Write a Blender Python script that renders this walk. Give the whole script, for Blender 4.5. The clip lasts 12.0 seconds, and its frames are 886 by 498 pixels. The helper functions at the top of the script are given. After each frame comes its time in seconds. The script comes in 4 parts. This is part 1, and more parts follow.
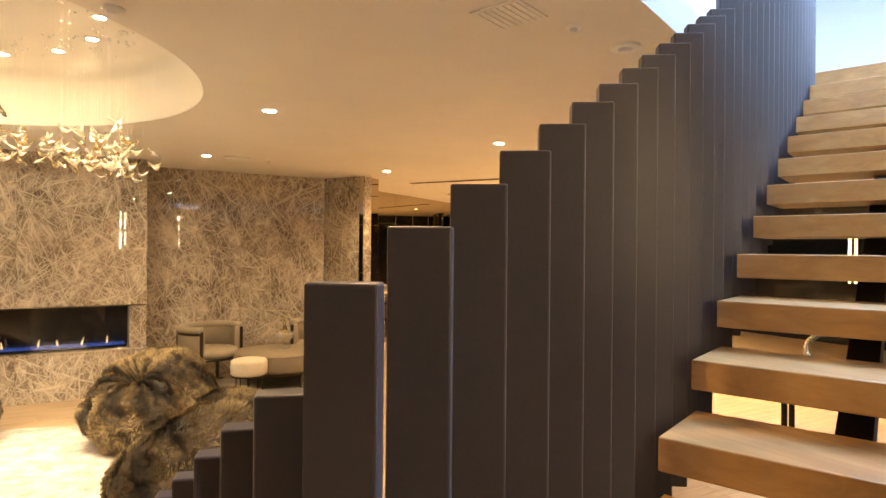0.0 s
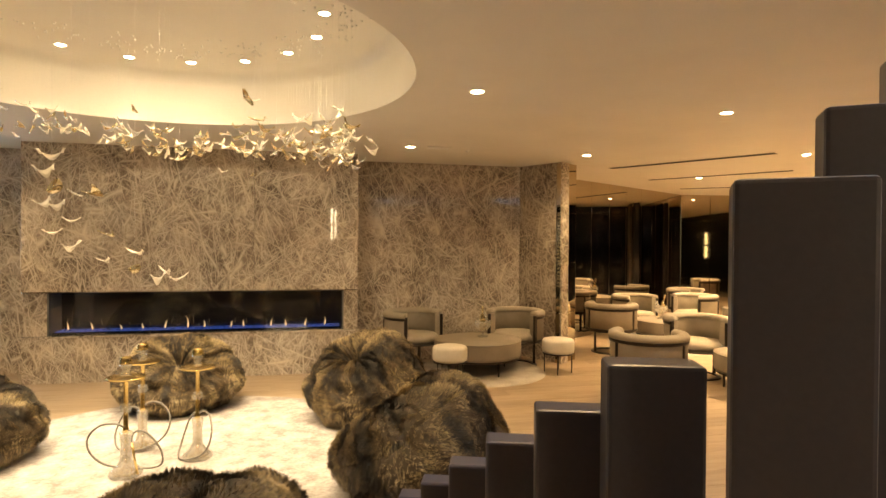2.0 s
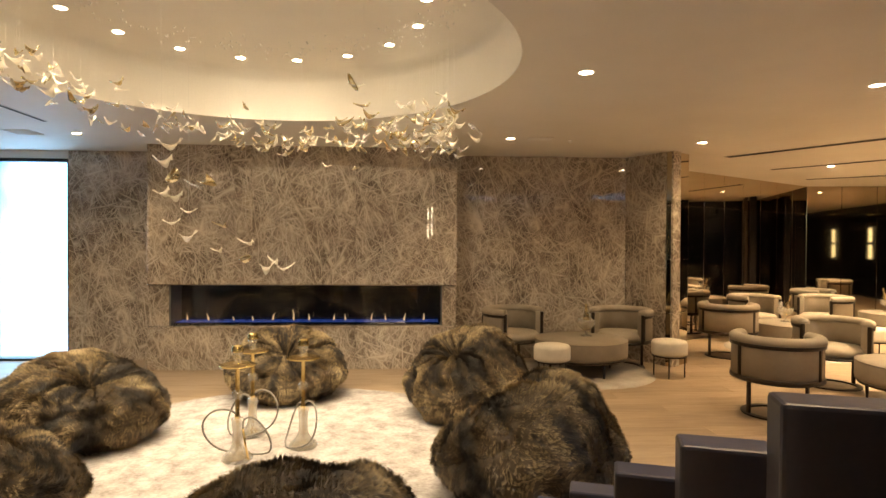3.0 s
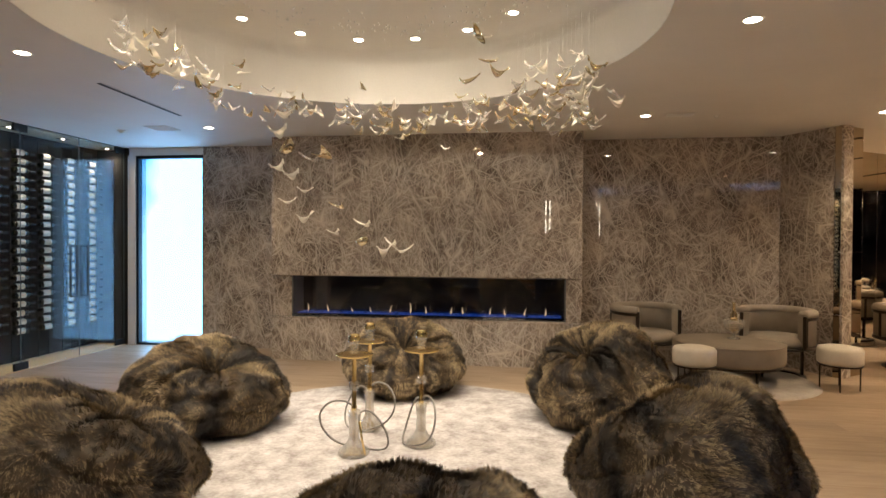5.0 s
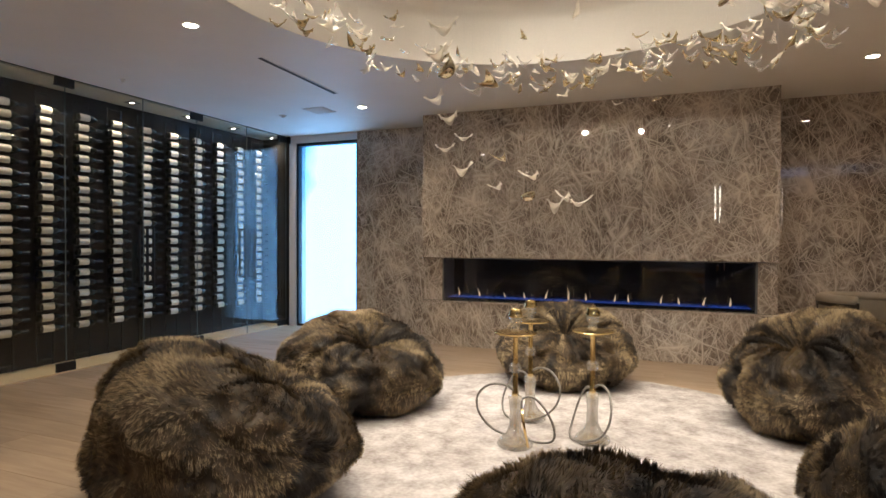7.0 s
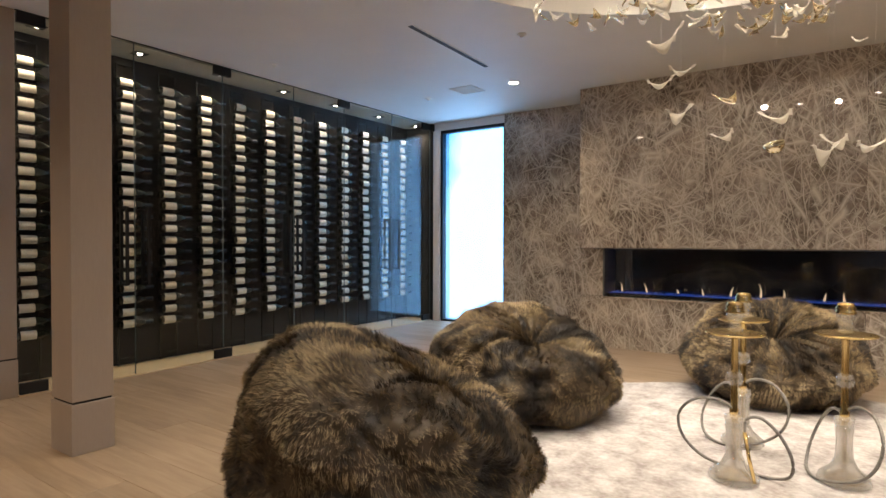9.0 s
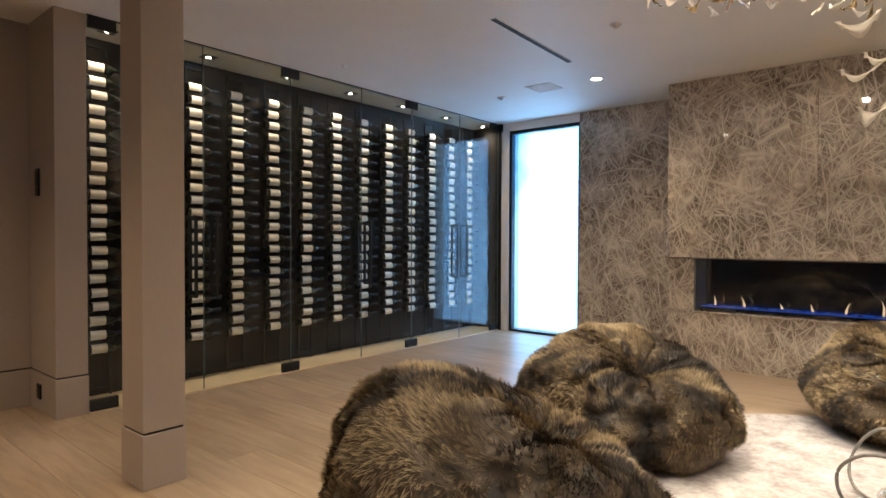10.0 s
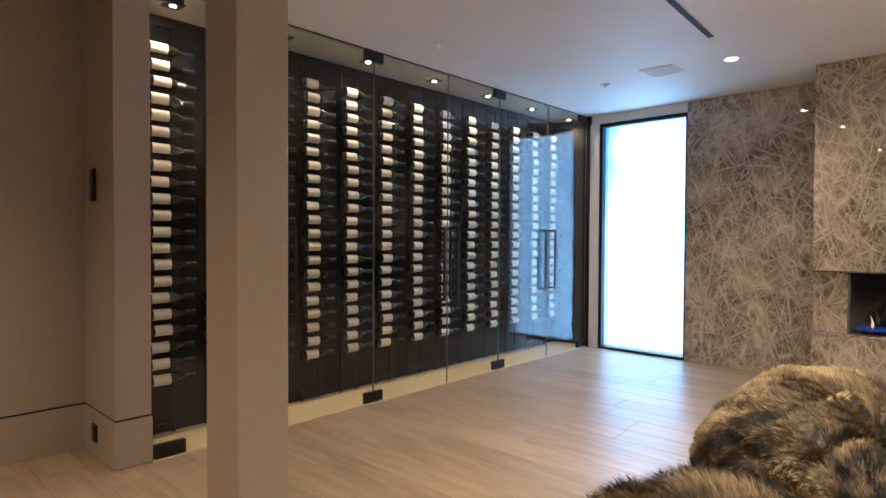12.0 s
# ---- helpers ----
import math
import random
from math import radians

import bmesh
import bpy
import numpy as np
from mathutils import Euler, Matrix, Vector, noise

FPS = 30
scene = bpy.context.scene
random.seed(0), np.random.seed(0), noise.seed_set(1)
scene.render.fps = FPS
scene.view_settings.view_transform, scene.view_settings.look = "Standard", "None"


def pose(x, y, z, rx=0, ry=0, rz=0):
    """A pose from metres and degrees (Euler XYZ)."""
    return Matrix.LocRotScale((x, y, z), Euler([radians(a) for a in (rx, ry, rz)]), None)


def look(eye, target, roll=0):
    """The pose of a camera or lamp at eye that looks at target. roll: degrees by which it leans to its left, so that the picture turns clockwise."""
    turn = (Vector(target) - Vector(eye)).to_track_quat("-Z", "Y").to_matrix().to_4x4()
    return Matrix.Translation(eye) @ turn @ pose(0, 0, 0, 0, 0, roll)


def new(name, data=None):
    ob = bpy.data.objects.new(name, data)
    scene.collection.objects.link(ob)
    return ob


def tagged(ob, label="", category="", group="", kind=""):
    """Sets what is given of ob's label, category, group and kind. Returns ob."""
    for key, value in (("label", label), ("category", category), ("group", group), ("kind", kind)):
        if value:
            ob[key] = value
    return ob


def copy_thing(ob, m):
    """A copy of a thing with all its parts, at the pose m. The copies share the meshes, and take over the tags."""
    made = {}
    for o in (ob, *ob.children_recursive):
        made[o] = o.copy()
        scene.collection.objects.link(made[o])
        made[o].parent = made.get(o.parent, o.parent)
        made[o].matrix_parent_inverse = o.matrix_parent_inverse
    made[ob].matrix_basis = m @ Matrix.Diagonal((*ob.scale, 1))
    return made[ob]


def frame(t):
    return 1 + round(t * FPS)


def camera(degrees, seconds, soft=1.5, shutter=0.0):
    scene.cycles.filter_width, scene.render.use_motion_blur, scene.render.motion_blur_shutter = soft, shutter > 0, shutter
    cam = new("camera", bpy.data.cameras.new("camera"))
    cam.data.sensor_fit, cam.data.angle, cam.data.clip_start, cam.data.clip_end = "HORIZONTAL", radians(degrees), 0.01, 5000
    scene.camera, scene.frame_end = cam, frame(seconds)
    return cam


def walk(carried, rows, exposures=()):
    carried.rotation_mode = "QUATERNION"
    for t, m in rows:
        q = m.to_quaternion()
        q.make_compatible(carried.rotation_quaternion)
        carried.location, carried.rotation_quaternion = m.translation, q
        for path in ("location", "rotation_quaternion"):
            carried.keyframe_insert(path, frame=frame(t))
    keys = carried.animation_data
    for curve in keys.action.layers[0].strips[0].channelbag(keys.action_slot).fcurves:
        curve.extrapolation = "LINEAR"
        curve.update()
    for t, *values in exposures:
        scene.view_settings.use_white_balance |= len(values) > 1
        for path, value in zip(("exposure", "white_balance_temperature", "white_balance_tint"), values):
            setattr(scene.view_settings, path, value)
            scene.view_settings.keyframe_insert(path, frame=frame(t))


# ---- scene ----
cam = camera(74.6, 12.0)
PATH = [
    (0, (0.422, 0.26, 1.819), (1.429, 1.988, 1.819), 0.5),
    (0.5, (0.383, 0.309, 1.805), (1.245, 2.114, 1.803), 0.5),
    (1, (0.352, 0.379, 1.786), (1.069, 2.246, 1.778), 0.5),
    (1.5, (0.332, 0.472, 1.754), (0.908, 2.388, 1.739), 0.5),
    (2, (0.328, 0.577, 1.728), (0.757, 2.531, 1.707), 0.4),
    (2.5, (0.317, 0.666, 1.701), (0.587, 2.647, 1.676), 0.4),
    (3, (0.28, 0.76, 1.663), (0.391, 2.757, 1.64), 0.3),
    (5, (0.184, 1.167, 1.549), (-0.092, 3.148, 1.523), 0.3),
    (5.5, (0.134, 1.281, 1.497), (-0.247, 3.244, 1.468), 0.2),
    (6, (0.081, 1.387, 1.427), (-0.425, 3.322, 1.398), 0.2),
    (6.5, (0.007, 1.51, 1.376), (-0.625, 3.407, 1.348), 0.2),
    (7, (-0.067, 1.63, 1.314), (-0.817, 3.483, 1.285), 0.2),
    (9, (-0.557, 2.063, 1.184), (-1.704, 3.702, 1.154), 0.1),
    (9.5, (-0.765, 2.141, 1.233), (-1.989, 3.722, 1.202), 0.2),
    (10, (-0.98, 2.218, 1.286), (-2.263, 3.751, 1.251), 0.2),
    (10.5, (-1.199, 2.279, 1.312), (-2.529, 3.773, 1.274), 0.1),
    (11, (-1.464, 2.32, 1.334), (-2.817, 3.792, 1.296), 0.3),
    (11.5, (-1.723, 2.363, 1.364), (-3.085, 3.827, 1.325), 0.3),
    (12, (-1.981, 2.427, 1.381), (-3.343, 3.891, 1.339), 0.3),
]

TINT = [(0.0, 0.80, 9900, 11), (1.5, 0.52, 9500, 9), (2.5, 0.16, 9000, 7), (3.0, 0.02, 8200, 8), (5.0, -0.30, 6600, 9), (7.0, -0.32, 6250, 10), (9.5, -0.14, 6450, 10), (12.0, 0.10, 6750, 13)]
walk(cam, [(t, look(eye, target, roll)) for t, eye, target, roll in PATH], TINT)

H = 2.9                       # lounge ceiling
RECESS = (-0.92, 4.86, 1.95, 3.4)   # round ceiling recess: x, y, radius, height
STAIR = Vector((1.60, 1.25, 0))     # inner end of the fifth tread's nosing
SU, SN = Vector((0.937, 0.350, 0)), Vector((0.350, -0.937, 0))

# ---- world, sun, lamps ----
world = bpy.data.worlds.new("world")
scene.world = world
world.use_nodes = True
wn = world.node_tree.nodes
sky = wn.new("ShaderNodeTexSky")
sky.sky_type, sky.sun_disc, sky.sun_elevation, sky.sun_rotation = "NISHITA", False, radians(28), radians(150)
wn["Background"].inputs[1].default_value = 0.12
world.node_tree.links.new(sky.outputs[0], wn["Background"].inputs[0])


def lamp(kind, name, m, power, colour, **settings):
    data = bpy.data.lights.new(name, kind)
    data.energy, data.color = power, colour
    for key, value in settings.items():
        if key == "size":
            data.size = value
        elif key == "size_y":
            data.shape, data.size_y = "RECTANGLE", value
        elif key == "spot":
            data.spot_size, data.spot_blend = radians(value), 1.0
        elif key == "soft":
            data.shadow_soft_size = value
        elif key == "angle":
            data.angle = radians(value)
    ob = new(name, data)
    ob.matrix_world = m
    return ob


WARM, COOL = (1.0, 0.76, 0.50), (0.62, 0.80, 1.0)
lamp("SUN", "sun", look((0, 0, 10), (-3, 8, 0)), 2.0, (1.0, 0.95, 0.88), angle=0.5)
lamp("AREA", "window_daylight", look((-4.955, 9.055, 1.40), (-4.955, 5.0, 1.40)), 13, (0.40, 0.67, 1.0), size=1.0, size_y=2.7)
WELL = STAIR + SU * 2.7 + SN * 1.85
lamp("AREA", "stairwell_daylight", look((WELL.x, WELL.y, 5.3), (2.5, 1.5, 1.9)), 760, (0.27, 0.50, 1.0), size=3.4, size_y=1.6)

# ---- materials ----


def material(name, colour=(0.5, 0.5, 0.5), rough=0.5, metal=0.0):
    m = bpy.data.materials.new(name)
    m.use_nodes = True
    b = m.node_tree.nodes["Principled BSDF"]
    b.inputs["Base Color"].default_value = (*colour, 1)
    b.inputs["Roughness"].default_value = rough
    b.inputs["Metallic"].default_value = metal
    return m, m.node_tree.nodes, m.node_tree.links, b


def node(nodes, kind, **values):
    n = nodes.new(kind)
    for key, value in values.items():
        n.inputs[key].default_value = value
    return n


def coords(nodes, links, scale=(1, 1, 1), turn=(0, 0, 0), source="Object"):
    tc = nodes.new("ShaderNodeTexCoord")
    mp = nodes.new("ShaderNodeMapping")
    mp.inputs["Scale"].default_value = scale
    mp.inputs["Rotation"].default_value = [radians(a) for a in turn]
    links.new(tc.outputs[source], mp.inputs["Vector"])
    return mp.outputs[0]


def ramp(nodes, links, value, stops):
    r = nodes.new("ShaderNodeValToRGB")
    e = r.color_ramp.elements
    while len(e) < len(stops):
        e.new(0.5)
    for el, (pos, col) in zip(e, stops):
        el.position, el.color = pos, (*col, 1)
    links.new(value, r.inputs[0])
    return r.outputs[0]


def noisy(nodes, links, vec, scale, detail=4.0, rough=0.55, distort=0.0):
    n = node(nodes, "ShaderNodeTexNoise", Scale=scale, Detail=detail, Roughness=rough, Distortion=distort)
    links.new(vec, n.inputs["Vector"])
    return n.outputs["Fac"]


def math_node(nodes, links, op, a, b):
    n = nodes.new("ShaderNodeMath")
    n.operation = op
    for i, v in enumerate((a, b)):
        if isinstance(v, (int, float)):
            n.inputs[i].default_value = v
        else:
            links.new(v, n.inputs[i])
    return n.outputs[0]


def mix(nodes, links, fac, a, b, mode="MIX"):
    n = nodes.new("ShaderNodeMix")
    n.data_type, n.blend_type = "RGBA", mode
    for sock, v in ((n.inputs["Factor"], fac), (n.inputs[6], a), (n.inputs[7], b)):
        if isinstance(v, (int, float)):
            sock.default_value = v
        elif isinstance(v, tuple):
            sock.default_value = (*v, 1)
        else:
            links.new(v, sock)
    return n.outputs[2]


def bump(nodes, links, b, height, strength=0.2, distance=0.01):
    n = node(nodes, "ShaderNodeBump", Strength=strength, Distance=distance)
    links.new(height, n.inputs["Height"])
    links.new(n.outputs[0], b.inputs["Normal"])


def speckled(name, dark, light, rough, scale, fine=60.0, metal=0.0, relief=0.1, stretch=(1, 1, 1), rough_var=0.08):
    """A surface that varies softly at two scales."""
    m, n, l, b = material(name, dark, rough, metal)
    v = coords(n, l, stretch)
    big, small = noisy(n, l, v, scale), noisy(n, l, v, fine, 3.0)
    f = math_node(n, l, "ADD", math_node(n, l, "MULTIPLY", big, 0.65), math_node(n, l, "MULTIPLY", small, 0.35))
    l.new(ramp(n, l, f, [(0.35, dark), (0.65, light)]), b.inputs["Base Color"])
    l.new(math_node(n, l, "ADD", math_node(n, l, "MULTIPLY", small, rough_var), rough - rough_var / 2), b.inputs["Roughness"])
    if relief:
        bump(n, l, b, small, relief, 0.004)
    return m


def stone_material():
    m, n, l, b = material("veined_stone", rough=0.07)
    b.inputs["IOR"].default_value = 1.62
    tc, info = n.new("ShaderNodeTexCoord"), n.new("ShaderNodeObjectInfo")
    shift = n.new("ShaderNodeVectorMath")
    shift.operation = "MULTIPLY_ADD"
    l.new(info.outputs["Random"], shift.inputs[0])
    shift.inputs[1].default_value = (7.0, 3.0, 11.0)
    l.new(tc.outputs["Object"], shift.inputs[2])
    warp = node(n, "ShaderNodeTexNoise", Scale=1.4, Detail=3.0)
    l.new(shift.outputs[0], warp.inputs["Vector"])
    moved = n.new("ShaderNodeVectorMath")
    moved.operation = "MULTIPLY_ADD"
    l.new(warp.outputs["Color"], moved.inputs[0])
    moved.inputs[1].default_value = (0.15, 0.1, 0.15)
    l.new(shift.outputs[0], moved.inputs[2])
    webs = None
    for turn, scale, width, lo in ((22, 6.5, 0.036, 0.34), (-38, 7.5, 0.034, 0.38), (68, 6.0, 0.036, 0.40), (-72, 8.0, 0.034, 0.40), (5, 9.5, 0.04, 0.36), (45, 11.0, 0.045, 0.38), (-15, 12.0, 0.05, 0.38), (-55, 5.0, 0.026, 0.36), (30, 14.0, 0.05, 0.40), (12, 3.6, 0.020, 0.34), (-28, 17.0, 0.06, 0.40), (58, 4.2, 0.022, 0.36)):
        mp = n.new("ShaderNodeMapping")
        mp.inputs["Rotation"].default_value = (0, radians(turn), 0)
        mp2 = n.new("ShaderNodeMapping")
        mp2.inputs["Scale"].default_value = (1.0, 0.5, 0.12)
        mp2.inputs["Location"].default_value = (turn * 0.37, 0, turn * 0.11)
        l.new(moved.outputs[0], mp.inputs["Vector"])
        l.new(mp.outputs[0], mp2.inputs["Vector"])
        vo = n.new("ShaderNodeTexVoronoi")
        vo.feature = "DISTANCE_TO_EDGE"
        vo.inputs["Scale"].default_value = scale * 0.88
        l.new(mp2.outputs[0], vo.inputs["Vector"])
        mr = node(n, "ShaderNodeMapRange", **{"From Min": 0.0, "From Max": width * 0.85, "To Min": 1.0, "To Max": 0.0})
        l.new(vo.outputs["Distance"], mr.inputs["Value"])
        mask = node(n, "ShaderNodeMapRange", **{"From Min": lo, "From Max": lo + 0.22, "To Min": 0.0, "To Max": 1.0})
        l.new(noisy(n, l, mp.outputs[0], 1.7 + scale * 0.4, 3.0), mask.inputs["Value"])
        line = math_node(n, l, "MULTIPLY", mr.outputs[0], mask.outputs[0])
        webs = line if webs is None else math_node(n, l, "MAXIMUM", webs, line)
    cloud = noisy(n, l, moved.outputs[0], 2.3, 6.0, 0.65)
    grain = noisy(n, l, shift.outputs[0], 34.0, 4.0, 0.7)
    base = ramp(n, l, math_node(n, l, "ADD", math_node(n, l, "MULTIPLY", cloud, 0.7), math_node(n, l, "MULTIPLY", grain, 0.3)),
                [(0.38, (0.125, 0.098, 0.080)), (0.5, (0.265, 0.217, 0.182)), (0.62, (0.47, 0.405, 0.345))])
    l.new(mix(n, l, math_node(n, l, "MULTIPLY", webs, 0.80), base, (0.72, 0.65, 0.565)), b.inputs["Base Color"])
    l.new(math_node(n, l, "ADD", math_node(n, l, "MULTIPLY", grain, 0.012), 0.004), b.inputs["Roughness"])
    return m


def wood_material(name, dark, mid, light, rough, along="x", gloss=0.06):
    m, n, l, b = material(name, mid, rough)
    tc, info = n.new("ShaderNodeTexCoord"), n.new("ShaderNodeObjectInfo")
    shift = n.new("ShaderNodeVectorMath")
    shift.operation = "MULTIPLY_ADD"
    l.new(info.outputs["Random"], shift.inputs[0])
    shift.inputs[1].default_value = (13.0, 17.0, 5.0)
    l.new(tc.outputs["Object"], shift.inputs[2])
    mp = n.new("ShaderNodeMapping")
    mp.inputs["Scale"].default_value = (0.9, 9.0, 9.0) if along == "x" else (9.0, 0.9, 9.0)
    l.new(shift.outputs[0], mp.inputs["Vector"])
    grain = noisy(n, l, mp.outputs[0], 2.2, 6.0, 0.6, 0.6)
    fine = noisy(n, l, mp.outputs[0], 16.0, 3.0)
    cloud = noisy(n, l, shift.outputs[0], 0.9, 2.0)
    f = math_node(n, l, "ADD", math_node(n, l, "MULTIPLY", grain, 0.6), math_node(n, l, "MULTIPLY", cloud, 0.4))
    col = ramp(n, l, f, [(0.34, dark), (0.5, mid), (0.66, light)])
    tone = node(n, "ShaderNodeMapRange", **{"To Min": 0.94, "To Max": 1.05})
    l.new(info.outputs["Random"], tone.inputs["Value"])
    grey = n.new("ShaderNodeCombineColor")
    for i in range(3):
        l.new(tone.outputs[0], grey.inputs[i])
    l.new(mix(n, l, 1.0, col, grey.outputs[0], "MULTIPLY"), b.inputs["Base Color"])
    l.new(math_node(n, l, "ADD", math_node(n, l, "MULTIPLY", fine, gloss * 2), rough - gloss), b.inputs["Roughness"])
    bump(n, l, b, fine, 0.06, 0.002)
    return m


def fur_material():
    """Long faux fur in dyed stripes: dark root for pile shade, tan tip, crease shade painted in."""
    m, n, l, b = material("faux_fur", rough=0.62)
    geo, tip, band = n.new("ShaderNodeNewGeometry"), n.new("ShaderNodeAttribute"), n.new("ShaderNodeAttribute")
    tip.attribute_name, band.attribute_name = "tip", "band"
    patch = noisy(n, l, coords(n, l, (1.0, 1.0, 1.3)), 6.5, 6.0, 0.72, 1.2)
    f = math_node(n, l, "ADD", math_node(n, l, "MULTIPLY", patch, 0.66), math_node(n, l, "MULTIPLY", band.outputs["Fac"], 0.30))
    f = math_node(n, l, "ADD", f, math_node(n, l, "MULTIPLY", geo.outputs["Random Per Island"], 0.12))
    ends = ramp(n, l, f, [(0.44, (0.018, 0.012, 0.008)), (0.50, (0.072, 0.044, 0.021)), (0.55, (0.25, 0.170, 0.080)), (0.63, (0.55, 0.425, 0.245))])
    # Root colour darkened to stand for shade deep in the pile.
    shaded_roots = ramp(n, l, f, [(0.44, (0.008, 0.005, 0.003)), (0.62, (0.070, 0.047, 0.025))])
    l.new(mix(n, l, tip.outputs["Fac"], shaded_roots, ends), b.inputs["Base Color"])
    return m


def glow(name, colour, strength):
    m, n, l, b = material(name, (0, 0, 0))
    b.inputs["Emission Color"].default_value = (*colour, 1)
    b.inputs["Emission Strength"].default_value = strength
    return m


def clear_glass(name, tint=(1, 1, 1), gloss=0.08, rough=0.0):
    """A thin pane: straight through, with the gloss of its two faces."""
    m, n, l, b = material(name)
    n.remove(b)
    tr, gl, mx, fr = n.new("ShaderNodeBsdfTransparent"), n.new("ShaderNodeBsdfGlossy"), n.new("ShaderNodeMixShader"), n.new("ShaderNodeLayerWeight")
    tr.inputs[0].default_value = (*tint, 1)
    gl.inputs["Roughness"].default_value = rough
    fr.inputs["Blend"].default_value = 0.5
    f = math_node(n, l, "ADD", math_node(n, l, "MULTIPLY", math_node(n, l, "POWER", fr.outputs["Facing"], 4.0), 0.8), gloss)
    l.new(f, mx.inputs[0])
    l.new(tr.outputs[0], mx.inputs[1])
    l.new(gl.outputs[0], mx.inputs[2])
    l.new(mx.outputs[0], n["Material Output"].inputs[0])
    return m


STONE = stone_material()
CEIL = speckled("ceiling_plaster", (0.70, 0.68, 0.65), (0.76, 0.74, 0.71), 0.62, 1.2, 90, relief=0.03)
RECESS_PAINT = speckled("recess_lacquer", (0.78, 0.76, 0.72), (0.84, 0.82, 0.78), 0.32, 1.0, 60, relief=0.02)
TAUPE = speckled("taupe_paint", (0.345, 0.285, 0.25), (0.385, 0.325, 0.285), 0.5, 1.5, 120, relief=0.06, stretch=(1, 1, 0.15))
WHITE = speckled("white_paint", (0.74, 0.74, 0.73), (0.80, 0.80, 0.79), 0.5, 1.5, 80, relief=0.03)
OAK = wood_material("oiled_oak", (0.26, 0.19, 0.125), (0.345, 0.255, 0.175), (0.42, 0.325, 0.235), 0.36)
TREAD = wood_material("oak_tread", (0.35, 0.175, 0.068), (0.47, 0.255, 0.105), (0.57, 0.335, 0.155), 0.33, along="y")
SLAT = speckled("dark_bronze_lacquer", (0.056, 0.051, 0.064), (0.072, 0.066, 0.082), 0.36, 3.0, 150, relief=0.05)
FUR = fur_material()
RUG = speckled("silk_rug", (0.28, 0.245, 0.235), (0.60, 0.575, 0.57), 0.85, 7.0, 36, relief=0.5, rough_var=0.1)
RUG_GREY = speckled("grey_rug", (0.30, 0.27, 0.24), (0.44, 0.40, 0.36), 0.85, 4.0, 40, relief=0.4)
BEIGE = speckled("beige_velvet", (0.28, 0.24, 0.195), (0.36, 0.315, 0.26), 0.75, 5.0, 180, relief=0.15)
TAUPE_VELVET = speckled("taupe_velvet", (0.20, 0.165, 0.13), (0.27, 0.225, 0.18), 0.7, 4.0, 160, relief=0.12)
CREAM = speckled("cream_boucle", (0.56, 0.51, 0.43), (0.66, 0.61, 0.53), 0.8, 8.0, 200, relief=0.4)
BRONZE = speckled("dark_bronze", (0.030, 0.023, 0.018), (0.055, 0.042, 0.032), 0.35, 6.0, 90, metal=0.7, relief=0.04)
BLACK = speckled("black_metal", (0.010, 0.010, 0.011), (0.018, 0.018, 0.019), 0.4, 8.0, 120, metal=0.3, relief=0.04)
DARKWALL = speckled("smoked_panel", (0.018, 0.017, 0.018), (0.030, 0.028, 0.029), 0.6, 2.0, 60, relief=0.0)
DARKWALL.node_tree.nodes["Principled BSDF"].inputs["Specular IOR Level"].default_value = 0.12
CHAR = speckled("firebox_black", (0.006, 0.006, 0.008), (0.012, 0.012, 0.014), 0.08, 4.0, 40, relief=0.0)
GOLD = speckled("polished_gold", (0.70, 0.60, 0.38), (0.80, 0.71, 0.50), 0.09, 12.0, 80, metal=1.0, relief=0.05)
PETAL = speckled("white_porcelain", (0.80, 0.77, 0.71), (0.86, 0.83, 0.78), 0.22, 10.0, 60, relief=0.05)


def backlit(m, colour, share):
    """Lets a thin shell pass part of the light that falls on its other side."""
    n, l = m.node_tree.nodes, m.node_tree.links
    tl, mx = n.new("ShaderNodeBsdfTranslucent"), n.new("ShaderNodeMixShader")
    tl.inputs[0].default_value = (*colour, 1)
    mx.inputs[0].default_value = share
    l.new(n["Principled BSDF"].outputs[0], mx.inputs[1])
    l.new(tl.outputs[0], mx.inputs[2])
    l.new(mx.outputs[0], n["Material Output"].inputs[0])


backlit(PETAL, (0.92, 0.88, 0.80), 0.5)
CHROME = material("polished_steel", (0.75, 0.74, 0.72), 0.1, 1.0)[0]
HOSE = speckled("grey_hose", (0.16, 0.15, 0.14), (0.30, 0.28, 0.26), 0.5, 40.0, 200, relief=0.3)
BOTTLE = speckled("bottle_glass", (0.006, 0.008, 0.006), (0.012, 0.014, 0.010), 0.06, 8.0, 60, relief=0.0)
LABEL = speckled("paper_label", (0.62, 0.58, 0.50), (0.74, 0.70, 0.62), 0.65, 14.0, 120, relief=0.08)
FOIL = speckled("foil_capsule", (0.02, 0.03, 0.05), (0.05, 0.07, 0.11), 0.3, 20.0, 100, metal=0.6, relief=0.05)
MIRROR = speckled("bronze_mirror", (0.50, 0.41, 0.30), (0.54, 0.45, 0.34), 0.03, 1.0, 30, metal=1.0, relief=0.0, rough_var=0.02)
SMOKED = speckled("smoked_mirror", (0.52, 0.47, 0.42), (0.57, 0.515, 0.46), 0.04, 1.0, 30, metal=1.0, relief=0.0, rough_var=0.02)
CURTAIN = speckled("brown_curtain", (0.055, 0.038, 0.026), (0.10, 0.07, 0.05), 0.8, 3.0, 120, relief=0.2)
NIGHT = speckled("night_glazing", (0.005, 0.007, 0.013), (0.010, 0.013, 0.022), 0.08, 1.0, 30, relief=0.0)
